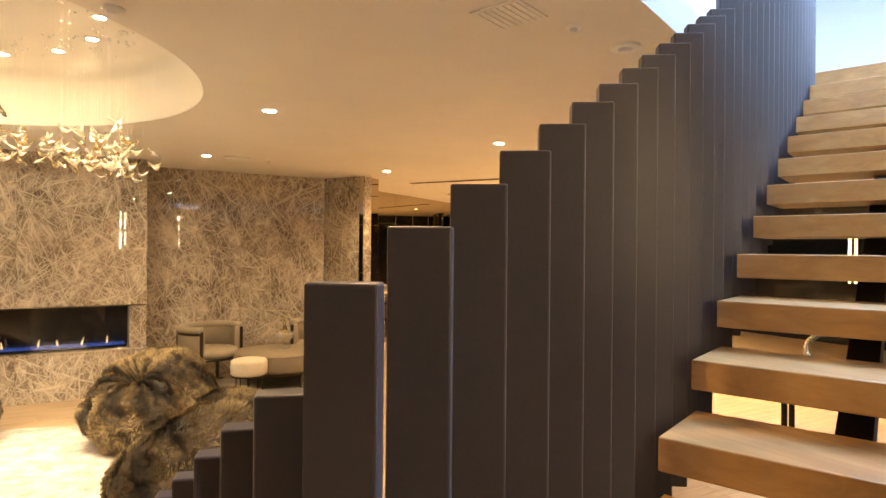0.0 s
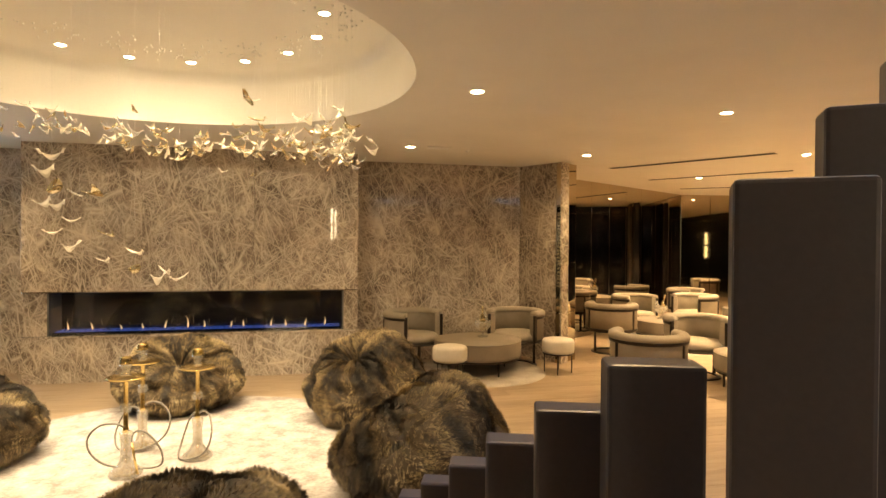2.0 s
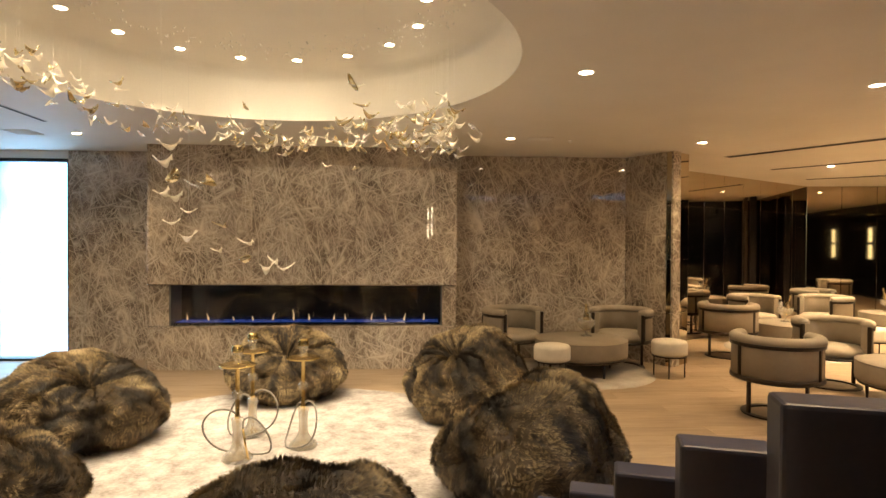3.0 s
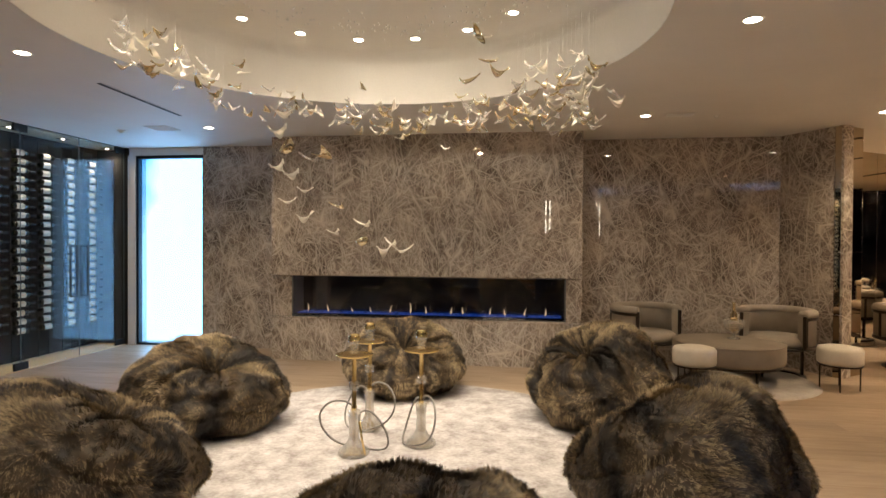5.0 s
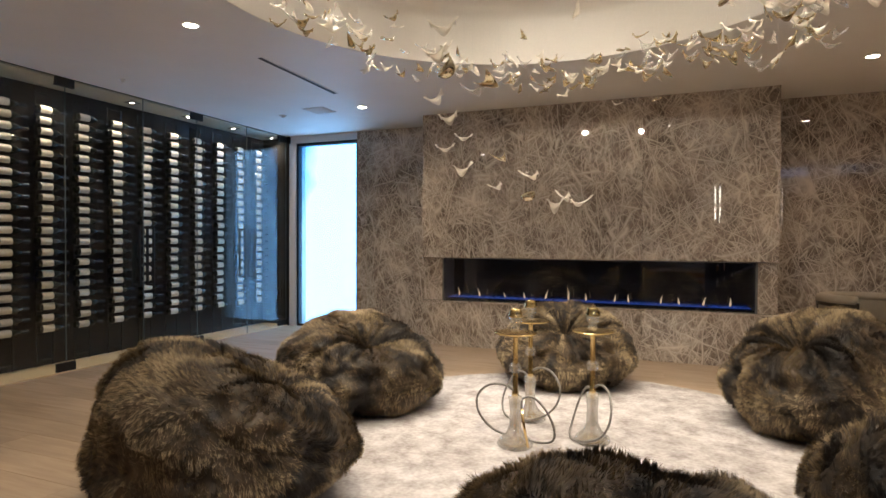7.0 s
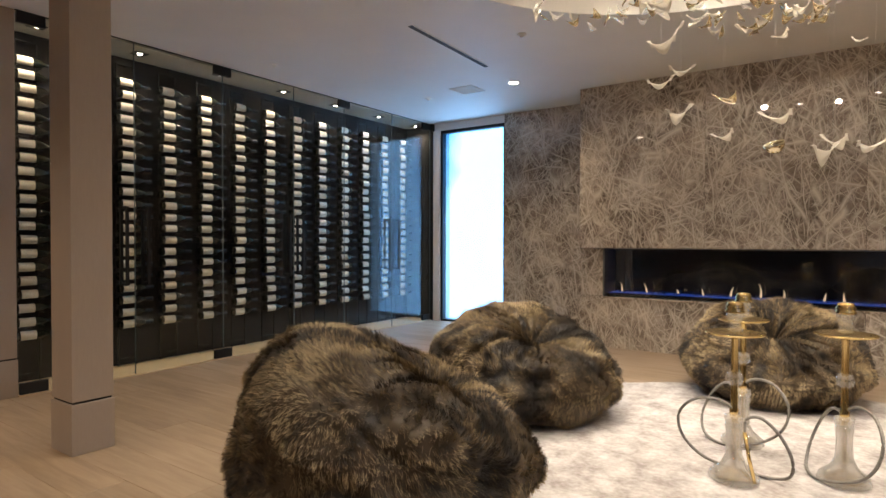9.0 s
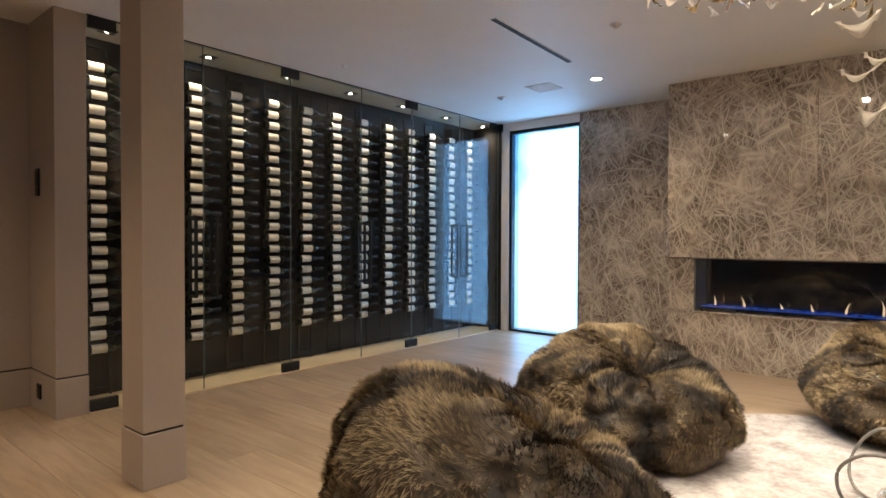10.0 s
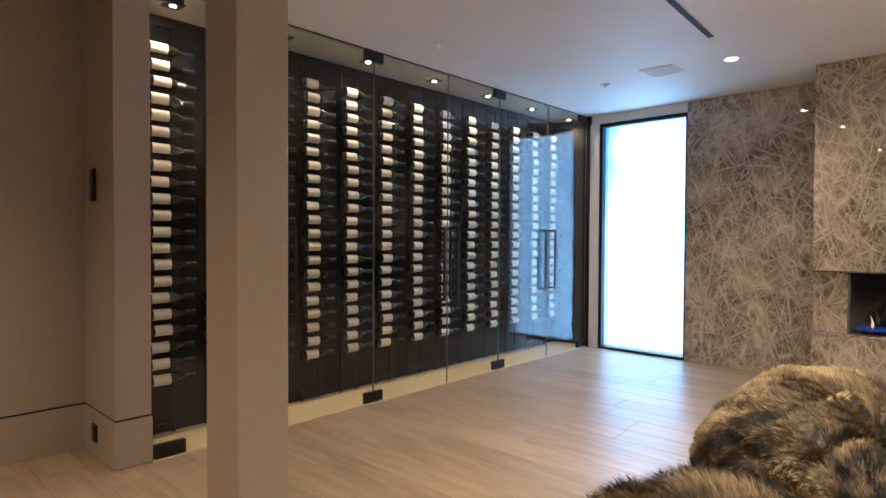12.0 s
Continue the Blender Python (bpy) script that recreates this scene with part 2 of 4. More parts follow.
NAVY = speckled("navy_lacquer", (0.008, 0.022, 0.075), (0.014, 0.036, 0.11), 0.3, 2.0, 60, relief=0.02)
TAN = speckled("tan_panel", (0.42, 0.31, 0.20), (0.50, 0.38, 0.26), 0.5, 2.0, 80, relief=0.04)
GLASS = clear_glass("door_glass", (0.96, 0.975, 0.975), 0.022)
CRYSTAL = clear_glass("crystal", (0.99, 0.99, 0.985), 0.20, 0.04)


def cut_facets(m, share):
    """Fine cuts that scatter a share of the light white."""
    n, l = m.node_tree.nodes, m.node_tree.links
    df, mx, out = n.new("ShaderNodeBsdfDiffuse"), n.new("ShaderNodeMixShader"), n["Material Output"]
    df.inputs[0].default_value = (0.9, 0.88, 0.84, 1)
    mx.inputs[0].default_value = share
    l.new(out.inputs[0].links[0].from_socket, mx.inputs[1])
    l.new(df.outputs[0], mx.inputs[2])
    l.new(mx.outputs[0], out.inputs[0])


cut_facets(CRYSTAL, 0.16)
PIPE_GOLD = speckled("brass_gold", (0.78, 0.56, 0.22), (0.86, 0.66, 0.32), 0.2, 12.0, 80, metal=1.0, relief=0.05)
BLUEGLASS = clear_glass("solar_glass", (0.86, 0.94, 1.0), 0.06)
FIREGLASS = clear_glass("fire_glass", (0.90, 0.92, 0.95), 0.075)
LIT = glow("lamp_lens", (1.0, 0.86, 0.66), 60.0)
FLAME = glow("gas_flame", (1.0, 0.66, 0.38), 1.2)
BLUEFLAME = glow("blue_flame_base", (0.012, 0.09, 0.55), 0.5)
GLASSEDGE = speckled("glass_edge", (0.10, 0.13, 0.14), (0.16, 0.20, 0.22), 0.15, 3.0, 40, relief=0.0)
LIME = speckled("limestone", (0.60, 0.47, 0.29), (0.72, 0.58, 0.38), 0.45, 3.0, 80, relief=0.05)
OLIVE = speckled("grey_soffit", (0.42, 0.40, 0.33), (0.50, 0.48, 0.40), 0.5, 2.0, 80, relief=0.03)
DAY = glow("bright_sky", (0.22, 0.55, 1.0), 6.8)
WALLWASH = glow("sconce_lens", (1.0, 0.80, 0.42), 3.0)
TUBE_LIGHT = glow("landing_tube", (1.0, 0.88, 0.70), 20.0)
SIDEGLASS = speckled("firebox_side", (0.10, 0.105, 0.11), (0.16, 0.165, 0.17), 0.12, 5.0, 60, relief=0.0)
ANTHRACITE = speckled("slot_black", (0.006, 0.006, 0.006), (0.01, 0.01, 0.01), 0.7, 6.0, 60, relief=0.0)


def frosted():
    """Etched glass: an even veil that passes the daylight, softly dimmer bluish light at upper left painted into the
    tint.
    """
    m, n, l, b = material("frosted_glass", (0.85, 0.92, 1.0), 0.35)
    tr, mx = n.new("ShaderNodeBsdfTransparent"), n.new("ShaderNodeMixShader")
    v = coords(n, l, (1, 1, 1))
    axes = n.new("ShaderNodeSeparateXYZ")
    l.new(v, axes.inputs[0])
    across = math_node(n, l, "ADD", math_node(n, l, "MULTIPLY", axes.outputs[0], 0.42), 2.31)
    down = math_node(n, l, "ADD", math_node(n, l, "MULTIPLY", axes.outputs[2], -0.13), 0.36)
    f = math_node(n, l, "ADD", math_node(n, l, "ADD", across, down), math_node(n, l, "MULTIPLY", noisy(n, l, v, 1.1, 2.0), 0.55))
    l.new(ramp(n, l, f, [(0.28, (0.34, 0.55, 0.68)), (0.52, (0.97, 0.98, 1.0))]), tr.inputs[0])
    mx.inputs[0].default_value = 0.12
    l.new(tr.outputs[0], mx.inputs[1])
    l.new(b.outputs[0], mx.inputs[2])
    l.new(mx.outputs[0], n["Material Output"].inputs[0])
    return m


FROST = frosted()

# ---- mesh helpers ----


def box(bm, x0, x1, y0, y1, z0, z1, m=None):
    r = bmesh.ops.create_cube(bm, size=1.0)
    t = Matrix.Translation(((x0 + x1) / 2, (y0 + y1) / 2, (z0 + z1) / 2)) @ Matrix.Diagonal((x1 - x0, y1 - y0, z1 - z0, 1))
    bmesh.ops.transform(bm, matrix=(m @ t) if m else t, verts=r["verts"])
    return r["verts"]


def soft_box(x0, x1, y0, y1, z0, z1, r=0.01, seg=2, m=None):
    bm = bmesh.new()
    box(bm, x0, x1, y0, y1, z0, z1)
    bmesh.ops.bevel(bm, geom=bm.edges[:], offset=r, segments=seg, affect="EDGES", profile=0.5)
    if m:
        bmesh.ops.transform(bm, matrix=m, verts=bm.verts)
    return bm


def lathe(profile, n=32, m=None, bm=None):
    """A turned solid from (radius, height) pairs."""
    bm = bm or bmesh.new()
    rings = []
    for r, z in profile:
        if r < 1e-5:
            rings.append([bm.verts.new((0, 0, z))])
        else:
            rings.append([bm.verts.new((r * math.cos(2 * math.pi * i / n), r * math.sin(2 * math.pi * i / n), z)) for i in range(n)])
    for a, b in zip(rings, rings[1:]):
        for i in range(n):
            j = (i + 1) % n
            if len(a) == 1 and len(b) > 1:
                bm.faces.new((a[0], b[j], b[i]))
            elif len(b) == 1 and len(a) > 1:
                bm.faces.new((a[i], a[j], b[0]))
            elif len(a) > 1:
                bm.faces.new((a[i], a[j], b[j], b[i]))
    if m:
        bmesh.ops.transform(bm, matrix=m, verts=[v for ring in rings for v in ring])
    return bm


def tube(points, r, n=8, closed=False, bm=None):
    bm = bm or bmesh.new()
    pts = [Vector(p) for p in points]
    rings = []
    for i, p in enumerate(pts):
        a, b = pts[i - 1] if (i or closed) else p, pts[(i + 1) % len(pts)] if (i < len(pts) - 1 or closed) else p
        d = (b - a).normalized()
        s = d.cross(Vector((0, 0, 1)) if abs(d.z) < 0.95 else Vector((1, 0, 0))).normalized()
        t = d.cross(s)
        rings.append([bm.verts.new(p + r * (s * math.cos(2 * math.pi * k / n) + t * math.sin(2 * math.pi * k / n))) for k in range(n)])
    for i in range(len(rings) if closed else len(rings) - 1):
        a, b = rings[i], rings[(i + 1) % len(rings)]
        for k in range(n):
            bm.faces.new((a[k], a[(k + 1) % n], b[(k + 1) % n], b[k]))
    if not closed:
        bm.faces.new(rings[0][::-1])
        bm.faces.new(rings[-1])
    return bm


def arc_shell(a0, a1, r0, r1, z0, z1, n=36, round_top=0.0):
    """A curved wall between two radii, its top rounded over by round_top."""
    bm = bmesh.new()
    mid = (r0 + r1) / 2
    sec = [(r0, z0), (r1, z0)]
    if round_top:
        for k in range(7):
            a = math.pi * k / 6
            sec.append((mid + (r1 - r0) / 2 * math.cos(a), z1 - round_top + round_top * math.sin(a)))
    else:
        sec += [(r1, z1), (r0, z1)]
    rings = []
    for i in range(n + 1):
        a = radians(a0 + (a1 - a0) * i / n)
        rings.append([bm.verts.new((r * math.cos(a), r * math.sin(a), z)) for r, z in sec])
    k = len(sec)
    for a, b in zip(rings, rings[1:]):
        for j in range(k):
            bm.faces.new((a[j], b[j], b[(j + 1) % k], a[(j + 1) % k]))
    bm.faces.new(rings[0])
    bm.faces.new(rings[-1][::-1])
    return bm


def mesh_of(name, bm, mat, smooth=False):
    bmesh.ops.recalc_face_normals(bm, faces=bm.faces)
    me = bpy.data.meshes.new(name)
    bm.to_mesh(me)
    bm.free()
    me.materials.append(mat)
    if smooth:
        me.shade_smooth()
    return me


def part(name, bm, mat, parent=None, label="", smooth=False):
    ob = new(name, mesh_of(name, bm, mat, smooth) if isinstance(bm, bmesh.types.BMesh) else bm)
    ob.parent = parent
    return tagged(ob, label)


def thing(name, label, category, group="", m=None):
    ob = new(name)
    ob.empty_display_size = 0.1
    if m:
        ob.matrix_basis = m
    return tagged(ob, label, category, group)


def structure(name, bm, mat, label, smooth=False):
    return tagged(part(name, bm, mat, None, "", smooth), label, kind="structure")


def block(name, x0, x1, y0, y1, z0, z1, mat, label):
    bm = bmesh.new()
    box(bm, x0, x1, y0, y1, z0, z1)
    return structure(name, bm, mat, label)


def wall_line(name, a, b, z0, z1, thick, mat, label):
    """A wall from a to b whose thickness lies to the right of that way."""
    a, b = Vector((*a, 0)), Vector((*b, 0))
    d = b - a
    bm = bmesh.new()
    box(bm, 0, d.length, -thick, 0, z0, z1, Matrix.Translation(a) @ Matrix.Rotation(math.atan2(d.y, d.x), 4, "Z"))
    return structure(name, bm, mat, label)


# ---- shell of the lounge ----
def ceiling():
    cu = bpy.data.curves.new("ceiling", "CURVE")
    cu.dimensions, cu.fill_mode, cu.extrude = "2D", "BOTH", 0.1
    c = [STAIR + SU * d + SN * n for d, n in ((0.2, -0.42), (4.6, -0.42), (4.6, 1.75), (0.2, 1.75))]
    rings = [[(-8.4, -4.0), (14.6, -4.0), (14.6, 15.6), (-8.4, 15.6)],
             [(RECESS[0] + RECESS[2] * math.cos(2 * math.pi * i / 96), RECESS[1] + RECESS[2] * math.sin(2 * math.pi * i / 96)) for i in range(96)],
             [(p.x, p.y) for p in c]]
    for ring in rings:
        sp = cu.splines.new("POLY")
        sp.points.add(len(ring) - 1)
        for p, q in zip(sp.points, ring):
            p.co = (*q, 0, 1)
        sp.use_cyclic_u = True
    tmp = bpy.data.objects.new("ceiling_curve", cu)
    me = bpy.data.meshes.new_from_object(tmp)
    bpy.data.objects.remove(tmp)
    me.transform(Matrix.Translation((0, 0, H + 0.1)))
    me.materials.clear()
    me.materials.append(CEIL)
    ob = new("ceiling", me)
    tagged(ob, "smooth white painted plaster ceiling over the lounge", kind="structure")
    x, y, r, top = RECESS
    bm = lathe([(r - 0.004, H + 0.003), (r - 0.004, top - 0.12), (r - 0.03, top - 0.04), (r - 0.12, top), (0, top)], 96, Matrix.Translation((x, y, 0)))
    structure("ceiling_recess", bm, RECESS_PAINT, "round white lacquered ceiling recess above the chandelier", True)
    block("ceiling_slab", -8.4, 14.6, 4.0 - 8, 15.6, 6.2, 6.3, CEIL, "plain slab over the upper floor")


ceiling()
block("floor", -8.4, 14.6, -4.0, 15.6, -0.25, -0.012, OAK, "light oiled oak floor under the boards")

# north side: window, stone slabs, fireplace breast, mirrored bay
block("wall_north_base", -4.43, 3.6, 9.075, 9.3, 0, H, TAUPE, "plain wall behind the stone slabs")
block("wall_window_head", -5.62, -4.43, 9.075, 9.3, 2.79, H, WHITE, "white painted strip above the frosted window")
block("wall_window_jamb", -5.62, -5.50, 9.04, 9.3, 0, 2.79, WHITE, "white painted reveal beside the frosted window")


def slabs(name, x0, x1, y, z0, z1, count, label, thick=0.025):
    root = tagged(new(name), label, kind="structure")
    w = (x1 - x0) / count
    for i in range(count):
        bm = soft_box(x0 + i * w + 0.001, x0 + (i + 1) * w - 0.001, y, y + thick, z0, z1, 0.0015, 1)
        part("stone_slab", bm, STONE, root)
    return root


slabs("wall_stone_west", -4.43, -3.085, 9.05, 0, H, 1, "polished brown veined stone slabs beside the window")
slabs("wall_stone_east", 0.885, 3.39, 9.05, 0, H, 2, "polished brown veined stone slabs behind the seating corner")


def fireplace():
    root = tagged(new("wall_fireplace"), "polished veined stone chimney breast with a long fire opening", kind="structure")
    y, x0, x1, f0, f1, z0, z1 = 8.39, -3.085, 0.885, -2.83, 0.70, 0.565, 1.105
    for i in range(3):
        w = (x1 - x0) / 3
        a, b = x0 + i * w + 0.001, x0 + (i + 1) * w - 0.001
        part("stone_slab", soft_box(a, b, y, y + 0.6, z1, H, 0.0015, 1), STONE, root)
        part("stone_slab", soft_box(a, b, y, y + 0.6, 0, z0 - 0.02, 0.0015, 1), STONE, root)
    part("stone_cheek", soft_box(x0 + 0.002, f0, y + 0.05, y + 0.6, z0, z1 - 0.001, 0.0015, 1), STONE, root)
    part("stone_cheek", soft_box(f1, x1 - 0.002, y + 0.05, y + 0.6, z0, z1 - 0.001, 0.0015, 1), STONE, root)
    part("stone_sill", soft_box(x0 - 0.012, x1 + 0.012, y - 0.012, y + 0.6, z0 - 0.019, z0 - 0.001, 0.003, 1), STONE, root)
    bm = bmesh.new()
    box(bm, f0, f1, y + 0.42, y + 0.58, z0, z1)
    box(bm, f0 + 0.02, f1 - 0.02, y + 0.06, y + 0.42, z1 - 0.02, z1 - 0.001)
    part("firebox", bm, CHAR, root, "black glass lined firebox")
    for a in (f0, f1 - 0.02):
        part("firebox_side", soft_box(a, a + 0.02, y + 0.052, y + 0.418, z0, z1 - 0.022, 0.001, 1), SIDEGLASS, root, "grey glass side of the firebox")
    part("trim", soft_box(x0 + 0.004, x1 - 0.004, y + 0.002, y + 0.02, z1 - 0.012, z1 - 0.002, 0.002, 1), CHROME, root, "thin steel trim")
    burner = thing("gas_burner", "long gas burner with glass pebbles and small flames", "burner")
    part("tray", soft_box(f0 + 0.03, f1 - 0.03, y + 0.1, y + 0.40, z0, z0 + 0.035, 0.004, 1), CHAR, burner)
    rnd = random.Random(4)
    bm = bmesh.new()
    for k in range(420):
        px, py = rnd.uniform(f0 + 0.06, f1 - 0.06), rnd.uniform(y + 0.13, y + 0.37)
        r = bmesh.ops.create_icosphere(bm, subdivisions=1, radius=rnd.uniform(0.010, 0.02))
        bmesh.ops.transform(bm, matrix=Matrix.Translation((px, py, z0 + 0.045)) @ Matrix.Diagonal((1, 1, 0.7, 1)), verts=r["verts"])
    tagged(part("glass_pebbles", bm, FIREGLASS, burner, "clear glass pebbles"), kind="stuff")
    part("blue_glow", soft_box(f0 + 0.05, f1 - 0.05, y + 0.12, y + 0.38, z0 + 0.035, z0 + 0.039, 0.001, 1), BLUEFLAME, burner, "low blue gas flame along the burner")
    for k in range(13):
        fx = f0 + 0.2 + (f1 - f0 - 0.4) * (k + rnd.uniform(-0.25, 0.25)) / 12
        h = rnd.uniform(0.05, 0.16)
        bend = rnd.uniform(-0.03, 0.03)
        bm = lathe([(0, 0), (0.008, 0.01), (0.011, 0.25 * h), (0.006, 0.55 * h), (0.003, 0.8 * h), (0, h)], 8)
        for v in bm.verts:
            v.co.x += bend * (v.co.z / h) ** 2 + 0.006 * math.sin(30 * v.co.z + k)
        bmesh.ops.translate(bm, verts=bm.verts, vec=(fx, y + 0.25, z0 + 0.04))
        part("flame", bm, FLAME, burner, "", True)
    pane = structure("fire_screen_pane", soft_box(f0 + 0.021, f1 - 0.021, y + 0.07, y + 0.076, z0, z1 - 0.014, 0.001, 1), FIREGLASS, "clear glass screen before the fire")
    pane.visible_shadow = False


fireplace()


def bay():
    """The stone return and the mirrored bay with the dining side behind it."""
    root = tagged(new("wall_stone_return"), "polished veined stone return beside the mirrors", kind="structure")
    a, b = Vector((3.39, 9.045, 0)), Vector((3.785, 8.36, 0))
    d = b - a
    m = Matrix.Translation(a) @ Matrix.Rotation(math.atan2(d.y, d.x), 4, "Z")
    part("stone_slab", soft_box(0, d.length, 0, 0.16, 0, H, 0.002, 1, m), STONE, root)
    c = Vector((4.12, 8.62, 0))
    d2 = c - b
    m2 = Matrix.Translation(b) @ Matrix.Rotation(math.atan2(d2.y, d2.x), 4, "Z")
    root2 = tagged(new("wall_mirror_return"), "narrow bronze mirror panels in four rows", kind="structure")
    for k in range(4):
        part("mirror_panel", soft_box(0.004, d2.length, 0.0, 0.1, k * H / 4 + 0.002, (k + 1) * H / 4 - 0.002, 0.004, 1, m2), MIRROR, root2)
    wall_line("wall_return_back", (4.12, 8.62), (4.85, 10.33), 0, H, -0.12, MIRROR, "bronze mirror on the back of the return")
    p0, p1, p2 = Vector((4.85, 10.33, 0)), Vector((8.75, 12.78, 0)), Vector((13.0, 12.2, 0))
    for name, a, b, n in (("wall_mirror_bay", p0, p1, 7), ("wall_mirror_end", p1, p2, 6)):
        root = tagged(new(name), "tall smoked mirror panels above and bronze band below the ceiling", kind="structure")
        d = b - a
        m = Matrix.Translation(a) @ Matrix.Rotation(math.atan2(d.y, d.x), 4, "Z")
        w = d.length / n
        for k in range(n):
            part("mirror_panel", soft_box(k * w + 0.003, (k + 1) * w - 0.003, 0.0, 0.05, 0.02, 2.30, 0.004, 1, m), SMOKED, root)
            part("upper_panel", soft_box(k * w + 0.003, (k + 1) * w - 0.003, 0.0, 0.05, 2.304, H, 0.004, 1, m), MIRROR, root)
        wall_line(name + "_backing", (a + 0.06 * Vector((-d.y, d.x, 0)).normalized()).xy, (b + 0.06 * Vector((-d.y, d.x, 0)).normalized()).xy, 0, H, -0.15, DARKWALL, "dark wall behind the mirrors")


bay()

block("door_frame_far", 11.36, 11.62, 11.95, 12.10, 0, H, DARKWALL, "dark steel post of the far opening")
block("door_leaf_far", 11.66, 12.6, 11.86, 11.92, 0, H, CURTAIN, "tall brown door leaf standing open")

# far sides that close the place
block("wall_east", 13.0, 13.2, -3.8, 12.3, 0, H, NIGHT, "dark night-time glazing on the dining side")
block("wall_south", -6.58, 14.0, -3.9, -3.7, 0, H, TAUPE, "plain taupe wall behind the stairs")

# ---- west side: pier, pillar, wine room ----
GAP = 0.287


def clad_post(name, x0, x1, y0, y1, label):
    """A square post with a plinth below a dark shadow gap."""
    root = tagged(new(name), label, kind="structure")
    part("plinth", soft_box(x0 - 0.004, x1 + 0.004, y0 - 0.004, y1 + 0.004, 0, GAP - 0.006, 0.003, 1), TAUPE, root)
    part("shadow_gap", soft_box(x0 + 0.008, x1 - 0.008, y0 + 0.008, y1 - 0.008, GAP - 0.006, GAP + 0.006, 0.001, 1), ANTHRACITE, root, "dark shadow gap")
    part("shaft", soft_box(x0, x1, y0, y1, GAP + 0.006, H, 0.004, 2), TAUPE, root)
    return root


clad_post("column_1", -4.262, -4.012, 3.485, 3.705, "square taupe painted column with a plinth")
clad_post("column_2", -6.235, -5.675, 3.595, 3.80, "taupe painted pier at the end of the wine room")
clad_post("wall_west", -6.58, -6.24, -3.7, 3.795, "taupe painted wall with a tall plinth")


def switch_plate(z, w, h, label, name):
    t = thing(name, label, "switch", m=pose(-6.01, 3.591, z))
    part("plate", soft_box(-w / 2, w / 2, -0.012, 0, -h / 2, h / 2, 0.003, 2), BLACK, t)
    for k in (-1, 0, 1):
        part("key", soft_box(-w * 0.35, w * 0.35, -0.017, -0.011, k * h * 0.3 - h * 0.11, k * h * 0.3 + h * 0.11, 0.002, 1), BRONZE, t)


switch_plate(1.69, 0.075, 0.20, "narrow black keypad on the taupe pier", "wall_keypad")
switch_plate(0.15, 0.075, 0.11, "black wall socket in the plinth of the pier", "wall_socket")

GX, GY0, GY1, BX = -5.665, 3.80, 9.06, -6.13
block("wall_wine_back", BX - 0.15, BX, 3.80, 9.06, 0.0, H, DARKWALL, "dark smoked panel behind the wine racks")
block("wall_wine_end", BX - 0.15, GX - 0.06, 9.06, 9.30, 0.0, H, DARKWALL, "dark end of the wine room")
block("ceiling_wine", BX, GX - 0.008, GY0, 9.06, H - 0.02, H - 0.004, OLIVE, "grey ceiling strip over the wine racks")
block("glass_channel_top", GX - 0.009, GX + 0.009, GY0, 9.02, H - 0.007, H - 0.001, BLACK, "thin black glazing channel under the ceiling")
block("floor_wine_strip", BX, GX + 0.02, GY0, GY1, -0.01, 0.012, LIME, "pale limestone strip below the wine racks")
block("wine_end_jamb", GX - 0.06, -5.62, 9.02, 9.30, 0, H, BLACK, "black steel end jamb of the glass front")


def front_window():
    root = tagged(new("window_1"), "tall frosted glass window in a slim black frame", kind="structure")
    x0, x1, y, z1 = -5.50, -4.432, 9.06, 2.79
    for a, b, c, d in ((x0, x1, 0.0, 0.03), (x0, x1, z1 - 0.045, z1), (x0, x0 + 0.04, 0.03, z1 - 0.045), (x1 - 0.02, x1, 0.03, z1 - 0.045)):
        part("window_frame", soft_box(a, b, y, y + 0.09, c, d, 0.004, 1), BLACK, root)
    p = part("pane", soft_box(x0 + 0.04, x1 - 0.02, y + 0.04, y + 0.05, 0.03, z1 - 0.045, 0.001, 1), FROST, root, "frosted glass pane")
    p.visible_shadow = False


front_window()


def backdrop(name, x0, x1, y, z0, z1, mat, label):
    bm = bmesh.new()
    box(bm, x0, x1, y, y + 0.05, z0, z1)
    structure(name, bm, mat, label)


backdrop("backdrop_day", -5.62, -4.3, 9.42, -0.2, 3.1, DAY, "bright overcast sky outside the frosted window")


def glass_front():
    fy = [3.80, 4.68, 5.55, 6.45, 7.24, 8.15, 9.02]
    for k in range(6):
        door = thing("glass_door", "frameless glass door leaf of the wine room with black fittings", "door", "glass doors of the wine room")
        a, b = fy[k] + 0.003, fy[k + 1] - 0.003
        p = part("pane", soft_box(GX - 0.006, GX + 0.006, a, b, 0.012, H - 0.004, 0.001, 1), GLASS, door)
        p.visible_shadow = False
        part("pane_edge", soft_box(GX - 0.0065, GX + 0.0065, b - 0.003, b + 0.002, 0.012, H - 0.008, 0.001, 1), GLASSEDGE, door, "pale polished glass edge")
        pivot = (a + 0.004 if k == 0 else None) if k % 2 == 0 else b - (0.19 if k == 5 else 0.10)
        for z0, z1, nm in () if pivot is None else ((0.014, 0.10, "bottom_clamp"), (H - 0.094, H - 0.006, "top_clamp")):
            part(nm, soft_box(GX - 0.016, GX + 0.018, pivot, pivot + 0.19, z0, z1, 0.003, 1), BLACK, door, "black patch fitting")
        s = b - 0.09 if k % 2 == 0 else a + 0.09
        for dx in (0.05, -0.05):
            bm = bmesh.new()
            w = 0.011
            box(bm, GX + dx - w, GX + dx + w, s - w, s + w, 0.79, 1.47)
            for z in (0.80, 1.46):
                box(bm, min(GX, GX + dx), max(GX, GX + dx), s - w, s + w, z - w, z + w)
            part("handle", bm, BLACK, door, "black square pull handle")


glass_front()


